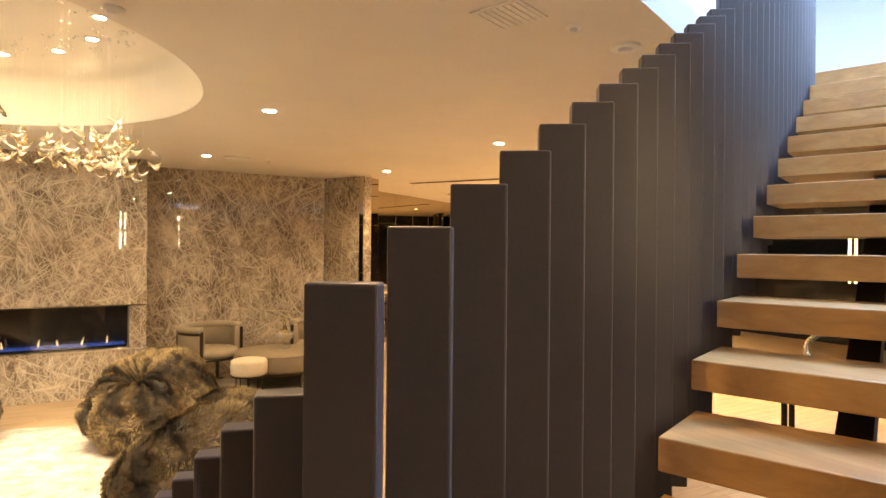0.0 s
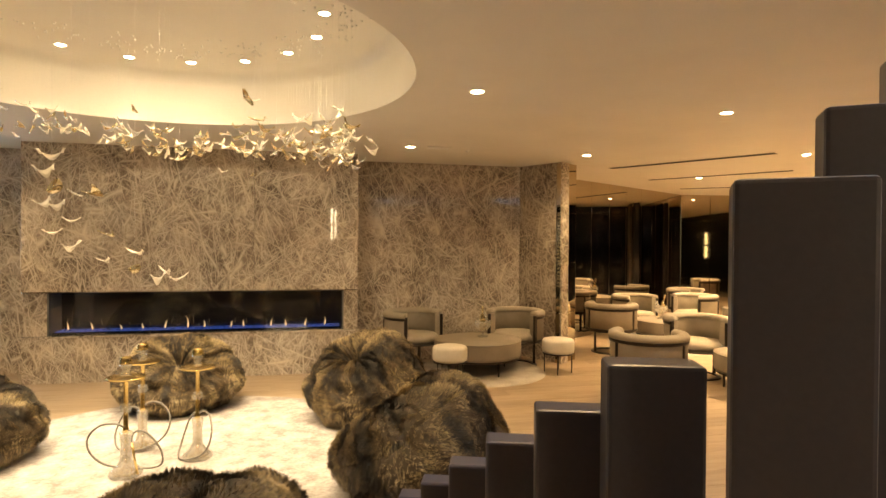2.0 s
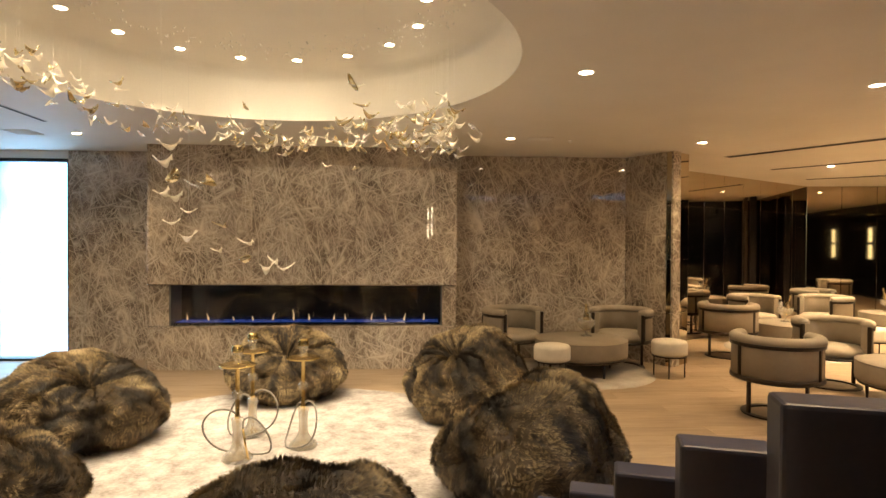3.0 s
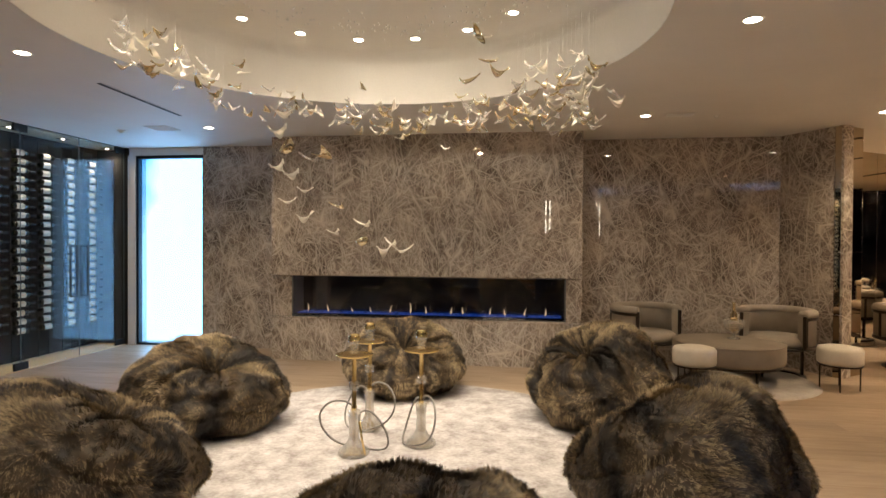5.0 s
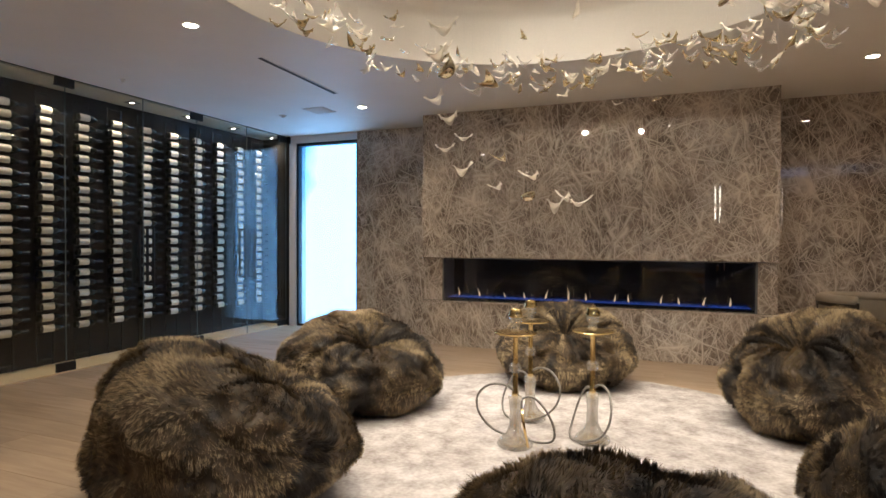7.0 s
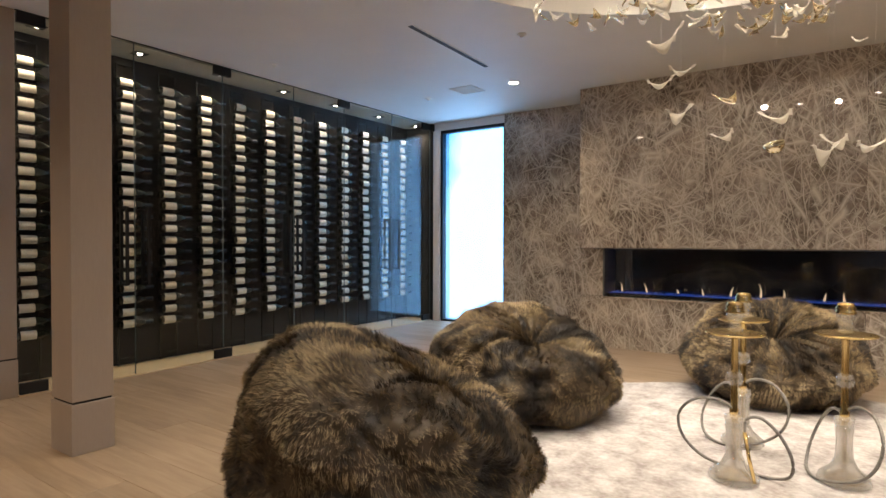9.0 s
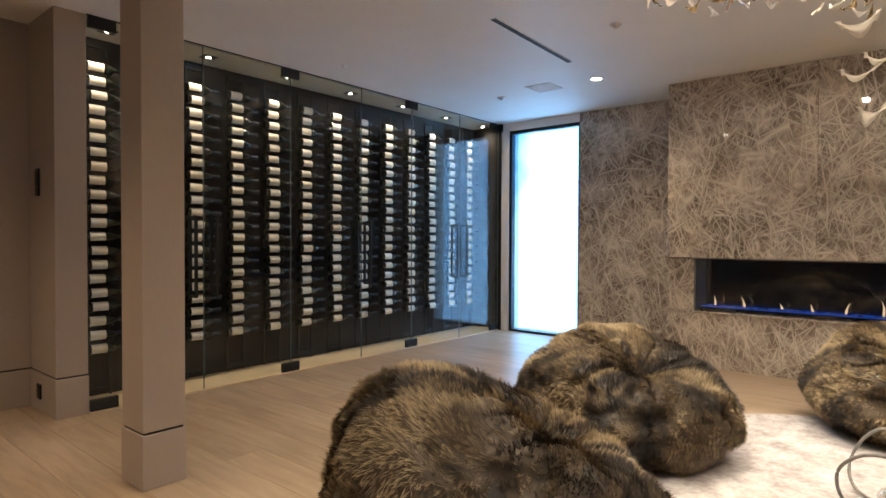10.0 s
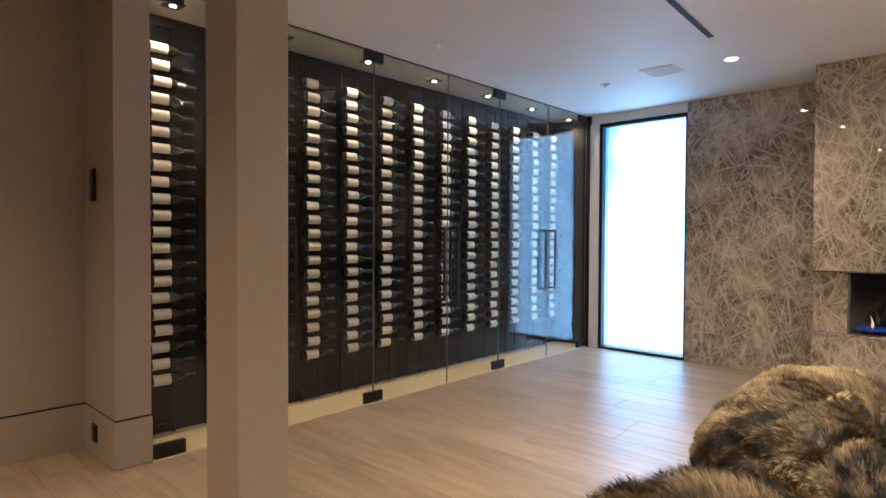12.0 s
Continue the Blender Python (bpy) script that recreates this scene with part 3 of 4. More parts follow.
def wine_racks():
    r = 0.038
    rack_x = BX + 0.035
    bx = rack_x + 0.008 + r
    bottle = thing("wine_bottle", "dark wine bottle lying label outwards on a black rack", "bottle", "bottles on the wine racks", pose(bx, 4.0, 0.40))
    turn = Matrix.Rotation(radians(-90), 4, "X")
    body = lathe([(0, -0.11), (0.030, -0.11), (r, -0.102), (r, 0.075), (0.034, 0.10), (0.018, 0.125), (0.014, 0.14), (0.014, 0.155), (0, 0.155)], 14, turn)
    part("glass_body", body, BOTTLE, bottle, "", True)
    lab = bmesh.new()
    for i in range(9):
        a = radians(-62 + 140 * i / 8)
        for y in (-0.078, 0.036):
            lab.verts.new(((r + 0.0012) * math.cos(a), y, (r + 0.0012) * math.sin(a)))
    lab.verts.ensure_lookup_table()
    for i in range(8):
        lab.faces.new([lab.verts[2 * i + q] for q in (0, 1, 3, 2)])
    part("label", lab, LABEL, bottle, "off-white paper label", True)
    part("capsule", lathe([(0.0143, 0.140), (0.0155, 0.142), (0.0155, 0.20), (0.0165, 0.202), (0.0165, 0.212), (0, 0.214)], 12, turn), FOIL, bottle, "dark foil capsule", True)
    rnd = random.Random(9)
    first = True
    for c in range(13):
        y = 4.02 + 0.402 * c
        rack = thing("wine_rack", "tall black metal wine rack frame against the dark panel", "rack", "wine racks in a row", pose(rack_x, y, 0.012))
        top = 2.80
        for dy, nm in ((-0.085, "upright"), (0.085, "upright")):
            part(nm, soft_box(-0.008, 0.008, dy - 0.008, dy + 0.008, 0, top, 0.002, 1), BLACK, rack)
        for z in (0.06, top - 0.008):
            part("crossbar", soft_box(-0.008, 0.008, -0.077, 0.077, z - 0.008, z + 0.008, 0.002, 1), BLACK, rack)
        for z in (0.06, 2.792):
            part("wall_bracket", soft_box(-0.035, -0.008, -0.015, 0.015, z - 0.008, z + 0.008, 0.002, 1), BLACK, rack)
        pegs = bmesh.new()
        for k in range(21):
            for dy in (-0.085, 0.085):
                box(pegs, 0.006, 0.085, dy - 0.004, dy + 0.004, 0.40 + 0.1115 * k - r - 0.012 - 0.006, 0.40 + 0.1115 * k - r - 0.012)
        tagged(part("pegs", pegs, BLACK, rack, "black bottle pegs"), kind="stuff")
        for k in range(21):
            m = pose(bx, y + rnd.uniform(-0.012, 0.012), 0.40 + 0.1115 * k, 0, rnd.uniform(-14, 14), 0)
            if first:
                bottle.matrix_basis = m
                first = False
            else:
                copy_thing(bottle, m)


wine_racks()

# ---- recessed lamps and ceiling fittings ----


def downlight(x, y, z, power, spot=128, r=0.048, group="recessed lamps in the ceiling", square=False, colour=WARM, lit=LIT, aim=None):
    t = thing("downlight", "small square recessed spot with a black trim" if square else "round recessed ceiling lamp, switched on", "ceiling lamp", group, pose(x, y, z))
    if square:
        bm = soft_box(-0.06, 0.06, -0.06, 0.06, -0.005, 0.0, 0.001, 1)
        part("trim", bm, BLACK, t, "black square trim")
    else:
        part("trim", lathe([(r, -0.001), (r + 0.002, -0.006), (r + 0.014, -0.005), (r + 0.016, 0.0)], 24), WHITE, t, "", True)
    part("lens", lathe([(0, -0.008), (r * 0.55, -0.0075), (r * (0.6 if square else 0.98), -0.0055), (r * (0.6 if square else 0.98), -0.001)], 20), lit, t, "glowing lens")
    if power:
        lamp("SPOT", "downlight_lamp", look((x, y, z - 0.03), aim) if aim else pose(x, y, z - 0.03), power, colour, spot=spot, soft=0.04)


# The last three are unseen lamps, added to light pier, bags and stairs.
for x, y, p in ((1.457, 7.616, 62), (1.542, 4.918, 60), (3.883, 5.086, 190), (3.832, 7.695, 145), (-3.42, 4.93, 42), (-3.572, 7.705, 82), (-3.3, 2.0, 100), (-5.0, 1.6, 165), (1.0, 1.6, 42)):
    downlight(x, y, H, p)
for x, y in ((6.5, 6.9), (6.9, 9.6), (9.2, 8.6), (9.6, 11.2), (7.6, 4.6)):
    downlight(x, y, H, 720)
for k in range(16):
    a = radians(83 + 22.0 * (k - 4))
    far, near = math.sin(a) > 0.15, math.sin(a) < -0.7
    x, y = -0.98 + 1.37 * math.cos(a), 5.05 + 1.37 * math.sin(a)
    if near and k % 2:
        downlight(x, y, RECESS[3], 175, 78, 0.04, "lamps in the round recess", False, (1.0, 0.86, 0.67), LIT, (-0.75 + 0.5 * (x + 0.98), 7.6, 1.0))
    else:
        downlight(x, y, RECESS[3], 126 if far else 118, 90 if far else 104, 0.04, "lamps in the round recess", False, (1.0, 0.86, 0.67))
for k in range(7):
    downlight(-5.875, 4.02 + 0.82 * k, H - 0.02, 32, 135, 0.035, "spots over the wine racks", True, (1.0, 0.80, 0.55))


def slot(name, a, b, w=0.05):
    a, b = Vector((*a, H)), Vector((*b, H))
    d = b - a
    t = thing(name, "long narrow black air slot in the white ceiling", "air slot", "air slots in the ceiling", Matrix.Translation(a) @ Matrix.Rotation(math.atan2(d.y, d.x), 4, "Z"))
    part("recess", soft_box(0, d.length, -w / 2, w / 2, -0.005, 0, 0.001, 1), ANTHRACITE, t)
    for s in (-1, 1):
        part("edge", soft_box(0, d.length, s * w / 2 - 0.003, s * w / 2 + 0.003, -0.0055, 0, 0.001, 1), CEIL, t)


slot("air_slot", (-3.456, 5.744), (-3.516, 7.036))
slot("air_slot", (4.772, 8.82), (6.03, 6.90), 0.17)
slot("air_slot", (6.24, 10.11), (7.62, 8.30), 0.15)
slot("air_slot", (7.8, 11.45), (9.75, 10.0), 0.15)


def vent(x, y, w, d, turn, label):
    t = thing("ceiling_vent", label, "vent", "", pose(x, y, H, 0, 0, turn))
    part("frame", soft_box(-w / 2, w / 2, -d / 2, d / 2, -0.008, 0, 0.002, 1), CEIL, t)
    n = 7
    for k in range(n):
        yy = -d / 2 + d * (k + 0.75) / (n + 0.5)
        part("slat", soft_box(-w * 0.44, w * 0.44, yy - 0.006, yy + 0.006, -0.013, -0.007, 0.001, 1), WHITE, t)


vent(2.02, 2.42, 0.26, 0.26, 20, "square white slatted air vent in the ceiling")
vent(1.80, 7.59, 0.30, 0.16, 0, "white slatted air vent in the ceiling")
vent(-4.15, 7.67, 0.30, 0.30, 0, "square white slatted air vent near the window")


def sprinkler(x, y, r=0.045):
    t = thing("ceiling_sensor", "small round white sensor on the ceiling", "sensor", "sensors on the ceiling", pose(x, y, H))
    part("base", lathe([(r, 0), (r, -0.008), (r * 0.8, -0.014), (0, -0.014)], 20), WHITE, t, "", True)
    part("head", lathe([(r * 0.5, -0.013), (r * 0.45, -0.026), (r * 0.2, -0.032), (0, -0.032)], 16), WHITE, t, "", True)


for x, y, r in ((2.37, 2.37, 0.04), (2.8, 2.44, 0.08), (-2.81, 6.42, 0.04), (-4.75, 7.75, 0.05), (0.45, 3.3, 0.05), (2.2, 7.7, 0.03), (-5.19, 5.8, 0.03)):
    sprinkler(x, y, r)

# ---- stairs ----
RISE, GOING, LAND = 0.15, 0.281, 0.61


def plank_box(a, along, across, length, width, z0, z1, r=0.004):
    """A board whose corner is a, with its length along one way and its width along the other."""
    m = Matrix(((along.x, across.x, 0, a.x), (along.y, across.y, 0, a.y), (0, 0, 1, 0), (0, 0, 0, 1)))
    return soft_box(0, length, 0, width, z0, z1, r, 2, m)


def stairs():
    root = tagged(new("stairs"), "open oak stairs with thick treads and a landing", kind="structure")
    for k in range(0, 16):
        z = 0.76 + RISE * k
        a = STAIR + SU * (GOING * (k - 4)) + SN * (0.020 - 0.004 * (k - 4))
        part("tread", plank_box(a, SU, SN, GOING + 0.035, 1.35, z - 0.085, z), TREAD, root)
    beam = bmesh.new()
    for n in (0.35, 0.95):
        vs = []
        for d, z in ((-1.1, 0.70 - 0.085 - 0.02), (3.37, 3.01 - 0.085 - 0.02)):
            for dn in (0, 0.08):
                for dz in (0, -0.14):
                    p = STAIR + SU * d + SN * (n + dn)
                    vs.append(beam.verts.new((p.x, p.y, z + dz)))
        bmesh.ops.convex_hull(beam, input=vs)
    part("stringer", beam, BLACK, root, "dark steel stringers")
    part("landing", soft_box(-0.75, 0.56, -1.25, 0.93, LAND - 0.12, LAND, 0.004, 1), TREAD, root)
    part("landing", soft_box(0.565, 1.05, -1.25, -0.50, LAND - 0.12, LAND, 0.004, 1), TREAD, root)
    for k, (y0, y1) in enumerate(((0.90, 1.235), (1.20, 1.535), (1.50, 1.835))):
        z = 0.4575 - 0.1525 * k
        part("tread", soft_box(-0.75, 0.50, y0, y1, z - 0.085, z, 0.004, 2), TREAD, root)
    for x in (-0.45, 0.2):
        bm = bmesh.new()
        vs = []
        for y, z in ((0.3, LAND - 0.13), (0.95, 0.36), (1.75, 0.06), (1.75, 0.0), (0.3, 0.0)):
            vs += [bm.verts.new((x, y, z)), bm.verts.new((x + 0.1, y, z))]
        bmesh.ops.convex_hull(bm, input=vs)
        part("carriage", bm, BLACK, root)
    block("wall_landing", -0.9, 3.2, -1.45, -1.25, 0, H, TAUPE, "taupe wall behind the stair landing")


stairs()


def slats():
    root = thing("stair_balustrade", "balustrade of tall dark bronze lacquered slats", "balustrade")
    w, th = 0.092, 0.045
    e = Vector((0.82, -0.572, 0))
    f = Vector((-e.y, e.x, 0))

    def slat(p, top, bottom, e=e, f=f):
        m = Matrix(((e.x, f.x, 0, p[0]), (e.y, f.y, 0, p[1]), (0, 0, 1, 0), (0, 0, 0, 1)))
        part("slat", soft_box(0, w, 0, th, bottom, top, 0.004, 2, m), SLAT, root)

    for j in range(32):
        p = (0.630 + 0.1350 * j, 0.952 + 0.0535 * j)
        top = 1.777 + 0.0735 * j
        slat(p, top + max(0.0, 0.22 * (j - 13)), 0.0 if j < 3 else max(0.0, top - 1.32))
    e2 = Vector((0.95, -0.312, 0))
    for j in range(8):
        slat((0.601 - 0.022 * j, 1.083 + 0.128 * j), 1.613 - 0.0785 * j, 0.0, e2, Vector((-e2.y, e2.x, 0)))


slats()

# ---- upper floor seen through the stairwell ----
for name, a, b in (("wall_upper_north", (-0.8, -0.66), (6.4, -0.66)), ("wall_upper_east", (6.4, -0.66), (6.4, 2.2)), ("wall_upper_south", (6.4, 2.2), (-0.8, 2.2)), ("wall_upper_west", (-0.8, 2.2), (-0.8, -0.66))):
    p, q = (STAIR + SU * d + SN * n for d, n in (a, b))
    wall_line(name, p.xy, q.xy, 3.11, 6.19, -0.15, WHITE, "white wall of the upper floor")

# panels behind the stairs
for k in range(7):
    block("wall_panel_" + str(k + 1), 7.4, 7.5, -2.2 + 0.75 * k, -1.46 + 0.75 * k, 0, H, NAVY if k % 2 else TAN, "tall navy lacquered panel" if k % 2 else "tall tan panel")


def console():
    t = thing("console_table", "long dark console table behind the stairs", "console", "", pose(5.3, 2.0, 0, 0, 0, 110))
    part("top", soft_box(-0.9, 0.9, -0.2, 0.2, 0.86, 0.90, 0.004, 2), BRONZE, t)
    for x in (-0.85, 0.85):
        for y in (-0.16, 0.16):
            part("leg", soft_box(x - 0.02, x + 0.02, y - 0.02, y + 0.02, 0, 0.86, 0.003, 1), BRONZE, t)
    for dx, s in ((-0.5, 1), (0.05, -1), (0.6, 1)):
        o = thing("gold_ornament", "curved polished gold ornament on the console", "ornament", "ornaments on the console", pose(5.3, 2.0, 0.90, 0, 0, 110) @ pose(dx, 0, 0))
        part("foot", lathe([(0, 0), (0.06, 0), (0.06, 0.02), (0.012, 0.03), (0, 0.03)], 16), GOLD, o)
        part("curl", tube([(s * 0.14 * math.sin(a * 0.9), 0.03 * math.sin(2 * a), 0.03 + 0.09 * a) for a in [0.25 * i for i in range(14)]], 0.022, 8), GOLD, o, "", True)


console()


def sconce(m, lit=WALLWASH):
    t = thing("wall_sconce", "slim vertical wall lamp with two glowing tubes", "wall lamp", "slim wall lamps", m)
    part("back_plate", soft_box(-0.09, 0.09, 0, 0.02, -0.5, 0.5, 0.003, 1), BLACK, t)
    for z, dx in ((-0.26, -0.055), (-0.26, 0.055), (0.26, -0.055), (0.26, 0.055)):
        part("tube", soft_box(dx - 0.022, dx + 0.022, 0.02, 0.05, z - 0.22, z + 0.22, 0.008, 2), lit, t, "glowing glass tube")


sconce(pose(0.85, -1.25, 2.25), TUBE_LIGHT)
sconce(pose(2.4, -1.25, 2.25), TUBE_LIGHT)
for y in (3.4, 6.0, 9.0):
    sconce(pose(13.0, y, 1.7, 0, 0, 90))

# ---- round rug, bean bags, water pipes ----


def rug(x, y, r, mat, label, seed):
    rnd = random.Random(seed)
    bm = bmesh.new()
    n, rings = 120, 26
    vs = [[bm.verts.new((0, 0, 0.022))]]
    for j in range(1, rings + 1):
        row = []
        for i in range(n):
            a = 2 * math.pi * i / n
            rr = r * j / rings + (0.01 * noise.noise(Vector((a * 3, seed, 0))) if j == rings else 0)
            px, py = rr * math.cos(a), rr * math.sin(a)
            z = 0.022 + 0.004 * noise.noise(Vector((px * 6, py * 6, seed))) if j < rings else 0.0
            row.append(bm.verts.new((px, py, z)))
        vs.append(row)
    for i in range(n):
        bm.faces.new((vs[0][0], vs[1][i], vs[1][(i + 1) % n]))
    for a, b in zip(vs[1:], vs[2:]):
        for i in range(n):
            bm.faces.new((a[i], b[i], b[(i + 1) % n], a[(i + 1) % n]))
    ob = part("round_rug", bm, mat, None, "", True)
    ob.location = (x, y, 0)
    tagged(ob, label, "rug")


rug(-0.75, 5.45, 1.95, RUG, "large round silvery white rug with soft mottling", 1)
rug(2.5, 8.12, 0.88, RUG_GREY, "round grey rug under the ottoman table", 2)
rug(6.3, 9.55, 1.0, RUG_GREY, "round grey rug under the far ottoman table", 3)


def bag_meshes(seed, rx, ry, h, tilt, back_rise):
    """A slumped bag, gathered into a pinched dimple that leans towards +x, and its fur."""
    nu, nv = 190, 100
    rng = np.random.RandomState(seed)
    rnd = random.Random(seed)
    axis = Vector((math.sin(radians(tilt)), 0, math.cos(radians(tilt))))
    e1 = Vector((0, 1, 0))
    e2 = axis.cross(e1)
    creases = []
    count = 19
    for k in range(count):
        creases.append((2 * math.pi * (k + rnd.uniform(-0.35, 0.35)) / count, rnd.uniform(0.030, 0.07), rnd.uniform(0.05, 0.12), rnd.choice((0.6, 0.7, 0.8, 0.95, 1.1, 1.5)), rnd.uniform(-0.5, 0.5), rnd.uniform(0, 6)))
    dents = [(Vector((rnd.gauss(0, 1), rnd.gauss(0, 1), rnd.uniform(-0.1, 0.9))).normalized(), rnd.uniform(0.07, 0.16), rnd.uniform(0.03, 0.075)) for _ in range(11)]
    verts, faces, dye_and_shade = [], [], []
    for j in range(nv + 1):
        th = math.pi * (j / nv) ** 1.15
        st = math.sin(th)
        for i in range(nu):
            ph = 2 * math.pi * i / nu
            d = axis * math.cos(th) + (e1 * math.cos(ph) + e2 * math.sin(ph)) * st
            lump = noise.noise(d * 1.6 + Vector((seed * 3.1, 0, 0)))
            mid = noise.noise(d * 4.2 + Vector((0, seed * 1.7, 0)))
            pinch = 0.36 * math.exp(-(th / 0.22) ** 2) + 0.34 * math.exp(-(th / 0.50) ** 2)
            cut = 0.0
            for at, wide, deep, end, drift, start in creases:
                if th > end:
                    continue
                off = (ph - at - drift * th * th - 0.10 * math.sin(5 * th + start) + math.pi) % (2 * math.pi) - math.pi
                arc = off * (st + 0.06)
                if abs(arc) < 0.3:
                    cut = max(cut, deep * math.exp(-(arc / wide) ** 2) * (1 - (th / end) ** 2) * min(1.0, th / 0.2))
            for way, wide, deep in dents:
                cut += deep * math.exp(-((d - way).length / wide) ** 2)
            seam = 0.03 * math.exp(-((th - 1.30 - 0.10 * lump) / 0.028) ** 2) + 0.03 * math.exp(-(math.sin(1.5 * ph + seed) * st / 0.03) ** 2) * (th > 0.6)
            r = 1.0 - pinch - cut - seam + 0.085 * lump + 0.06 * mid + 0.022 * noise.noise(d * 9.0 + Vector((seed, 0, 4)))
            sq = 1.0 / (abs(d.x) ** 2.4 + abs(d.y) ** 2.4 + abs(d.z) ** 2.4) ** (1 / 2.4)
            p = Vector((d.x * rx, d.y * ry, d.z * h * 0.60)) * r * (0.6 + 0.4 * sq)
            up = max(0.0, d.z)
            z = p.z + h * 0.44 + back_rise * h * (max(0.0, -d.x) - 0.35 * max(0.0, d.x)) * up ** 0.7
            sag = 1.0 + 0.10 * max(0.0, 1 - abs(z - 0.22) / 0.25)
            if z < 0.035:
                z = 0.035 - 0.035 * min(1.0, (0.035 - z) / 0.06)
            verts.append((p.x * sag, p.y * sag, max(z, 0.0)))
            stripe = noise.noise(Vector((math.cos(ph) * 3.2, math.sin(ph) * 3.2, th * 0.9 + seed))) + 0.6 * noise.noise(Vector((math.cos(ph) * 8.5, math.sin(ph) * 8.5, th * 2.0 - seed)))
            # Dye stripes, with shade painted into creases and dents by the cut term.
            dye_and_shade.append(min(1.0, max(0.0, 0.52 + 0.75 * stripe - 2.6 * cut)))
    for j in range(nv):
        for i in range(nu):
            k = (i + 1) % nu
            faces.append((j * nu + i, j * nu + k, (j + 1) * nu + k, (j + 1) * nu + i))
    body = bpy.data.meshes.new("bag_body")
    body.from_pydata(verts, [], faces)
    body.materials.append(FUR)
    body.shade_smooth()
    body.attributes.new("band", "FLOAT", "POINT").data.foreach_set("value", dye_and_shade)
    v, f, dye_and_shade = np.array(verts), np.array(faces), np.array(dye_and_shade)
    a, b, c, e = v[f[:, 0]], v[f[:, 1]], v[f[:, 2]], v[f[:, 3]]
    nrm = np.cross(c - a, e - b)
    area = np.linalg.norm(nrm, axis=1) + 1e-9
    nrm = -nrm / area[:, None]
    if (nrm * ((a + c) / 2 - np.array([0, 0, h * 0.4]))).sum() < 0:
        nrm = -nrm
    prob = area * ((a + c)[:, 2] > 0.05)
    count = 95000
    pick = rng.choice(len(f), count, p=prob / prob.sum())
    s, t = rng.rand(count, 1), rng.rand(count, 1)
    q = f[pick]
    root = (v[q[:, 0]] * (1 - s) + v[q[:, 1]] * s) * (1 - t) + (v[q[:, 3]] * (1 - s) + v[q[:, 2]] * s) * t
    n = nrm[pick]
    pole = np.array(axis) * h * 0.75
    comb = root - pole + 0.55 * np.stack([np.sin(root[:, 1] * 9 + seed), np.cos(root[:, 0] * 8 + seed), np.sin(root[:, 2] * 11 + root[:, 0] * 5)], 1)
    comb = comb - n * (comb * n).sum(1)[:, None]
    comb /= np.linalg.norm(comb, axis=1)[:, None] + 1e-6
    way = 0.55 * n + comb * 0.70 + rng.normal(0, 0.26, n.shape)
    way /= np.linalg.norm(way, axis=1)[:, None]
    side = np.cross(way, n)
    side /= np.linalg.norm(side, axis=1)[:, None] + 1e-6
    ln = rng.uniform(0.026, 0.058, (count, 1))
    tip = root + way * ln
    cell = np.floor((root + 0.006 * np.sin(root[:, [1, 2, 0]] * 60)) / 0.030).astype(np.int64)
    key = (cell[:, 0] * 73856093) ^ (cell[:, 1] * 19349663) ^ (cell[:, 2] * 83492791)
    _, inv, num = np.unique(key, return_inverse=True, return_counts=True)
    heart = np.stack([np.bincount(inv, tip[:, k]) / num for k in range(3)], 1)[inv]
    tip = tip + (heart - tip) * rng.uniform(0.35, 0.75, (count, 1))
    tip[:, 2] = np.maximum(tip[:, 2], 0.003)
    wd = rng.uniform(0.0011, 0.0025, (count, 1))
    root = root - 0.003 * n
    pts = np.stack([root - side * wd, root + side * wd, tip], 1).reshape(-1, 3)
    fur = bpy.data.meshes.new("bag_fur")
    fur.vertices.add(3 * count)
    fur.vertices.foreach_set("co", pts.ravel())
    fur.loops.add(3 * count)
    fur.loops.foreach_set("vertex_index", np.arange(3 * count, dtype=np.int32))
    fur.polygons.add(count)
    fur.polygons.foreach_set("loop_start", np.arange(0, 3 * count, 3, dtype=np.int32))
    fur.update(calc_edges=True)
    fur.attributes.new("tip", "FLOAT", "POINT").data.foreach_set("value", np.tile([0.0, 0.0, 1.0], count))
    fur.attributes.new("band", "FLOAT", "POINT").data.foreach_set("value", np.repeat(dye_and_shade[q[:, 0]], 3))
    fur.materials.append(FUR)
    return body, fur


VARIANTS = [bag_meshes(3, 0.74, 0.76, 0.70, 30, 0.10), bag_meshes(8, 0.76, 0.74, 0.74, 34, 0.22), bag_meshes(5, 0.72, 0.74, 0.68, 34, 0.14), bag_meshes(12, 0.74, 0.74, 0.72, 36, 0.20)]
for x, y, face, k, r, h in ((-2.42, 5.66, -30, 0, 0.68, 0.71), (-1.05, 7.04, -75, 2, 0.66, 0.72), (0.82, 6.30, 215, 0, 0.62, 0.83), (1.04, 4.47, 150, 3, 0.65, 0.84), (-2.21, 3.95, 40, 1, 0.70, 0.79), (-0.18, 3.34, 95, 2, 0.62, 0.72)):
    size = VARIANTS[k][0].vertices
    wide = max(math.hypot(v.co.x, v.co.y) for v in size)
    tall = max(v.co.z for v in size)
    bag = thing("bean_bag", "slumped round bean bag in brown faux fur", "bean bag", "fur bean bags round the rug", pose(x, y, 0.014, 0, 0, face) @ Matrix.Diagonal((r / wide, r / wide, h / tall, 1)))
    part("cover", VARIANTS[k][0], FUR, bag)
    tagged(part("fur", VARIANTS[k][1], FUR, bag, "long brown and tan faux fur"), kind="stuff")


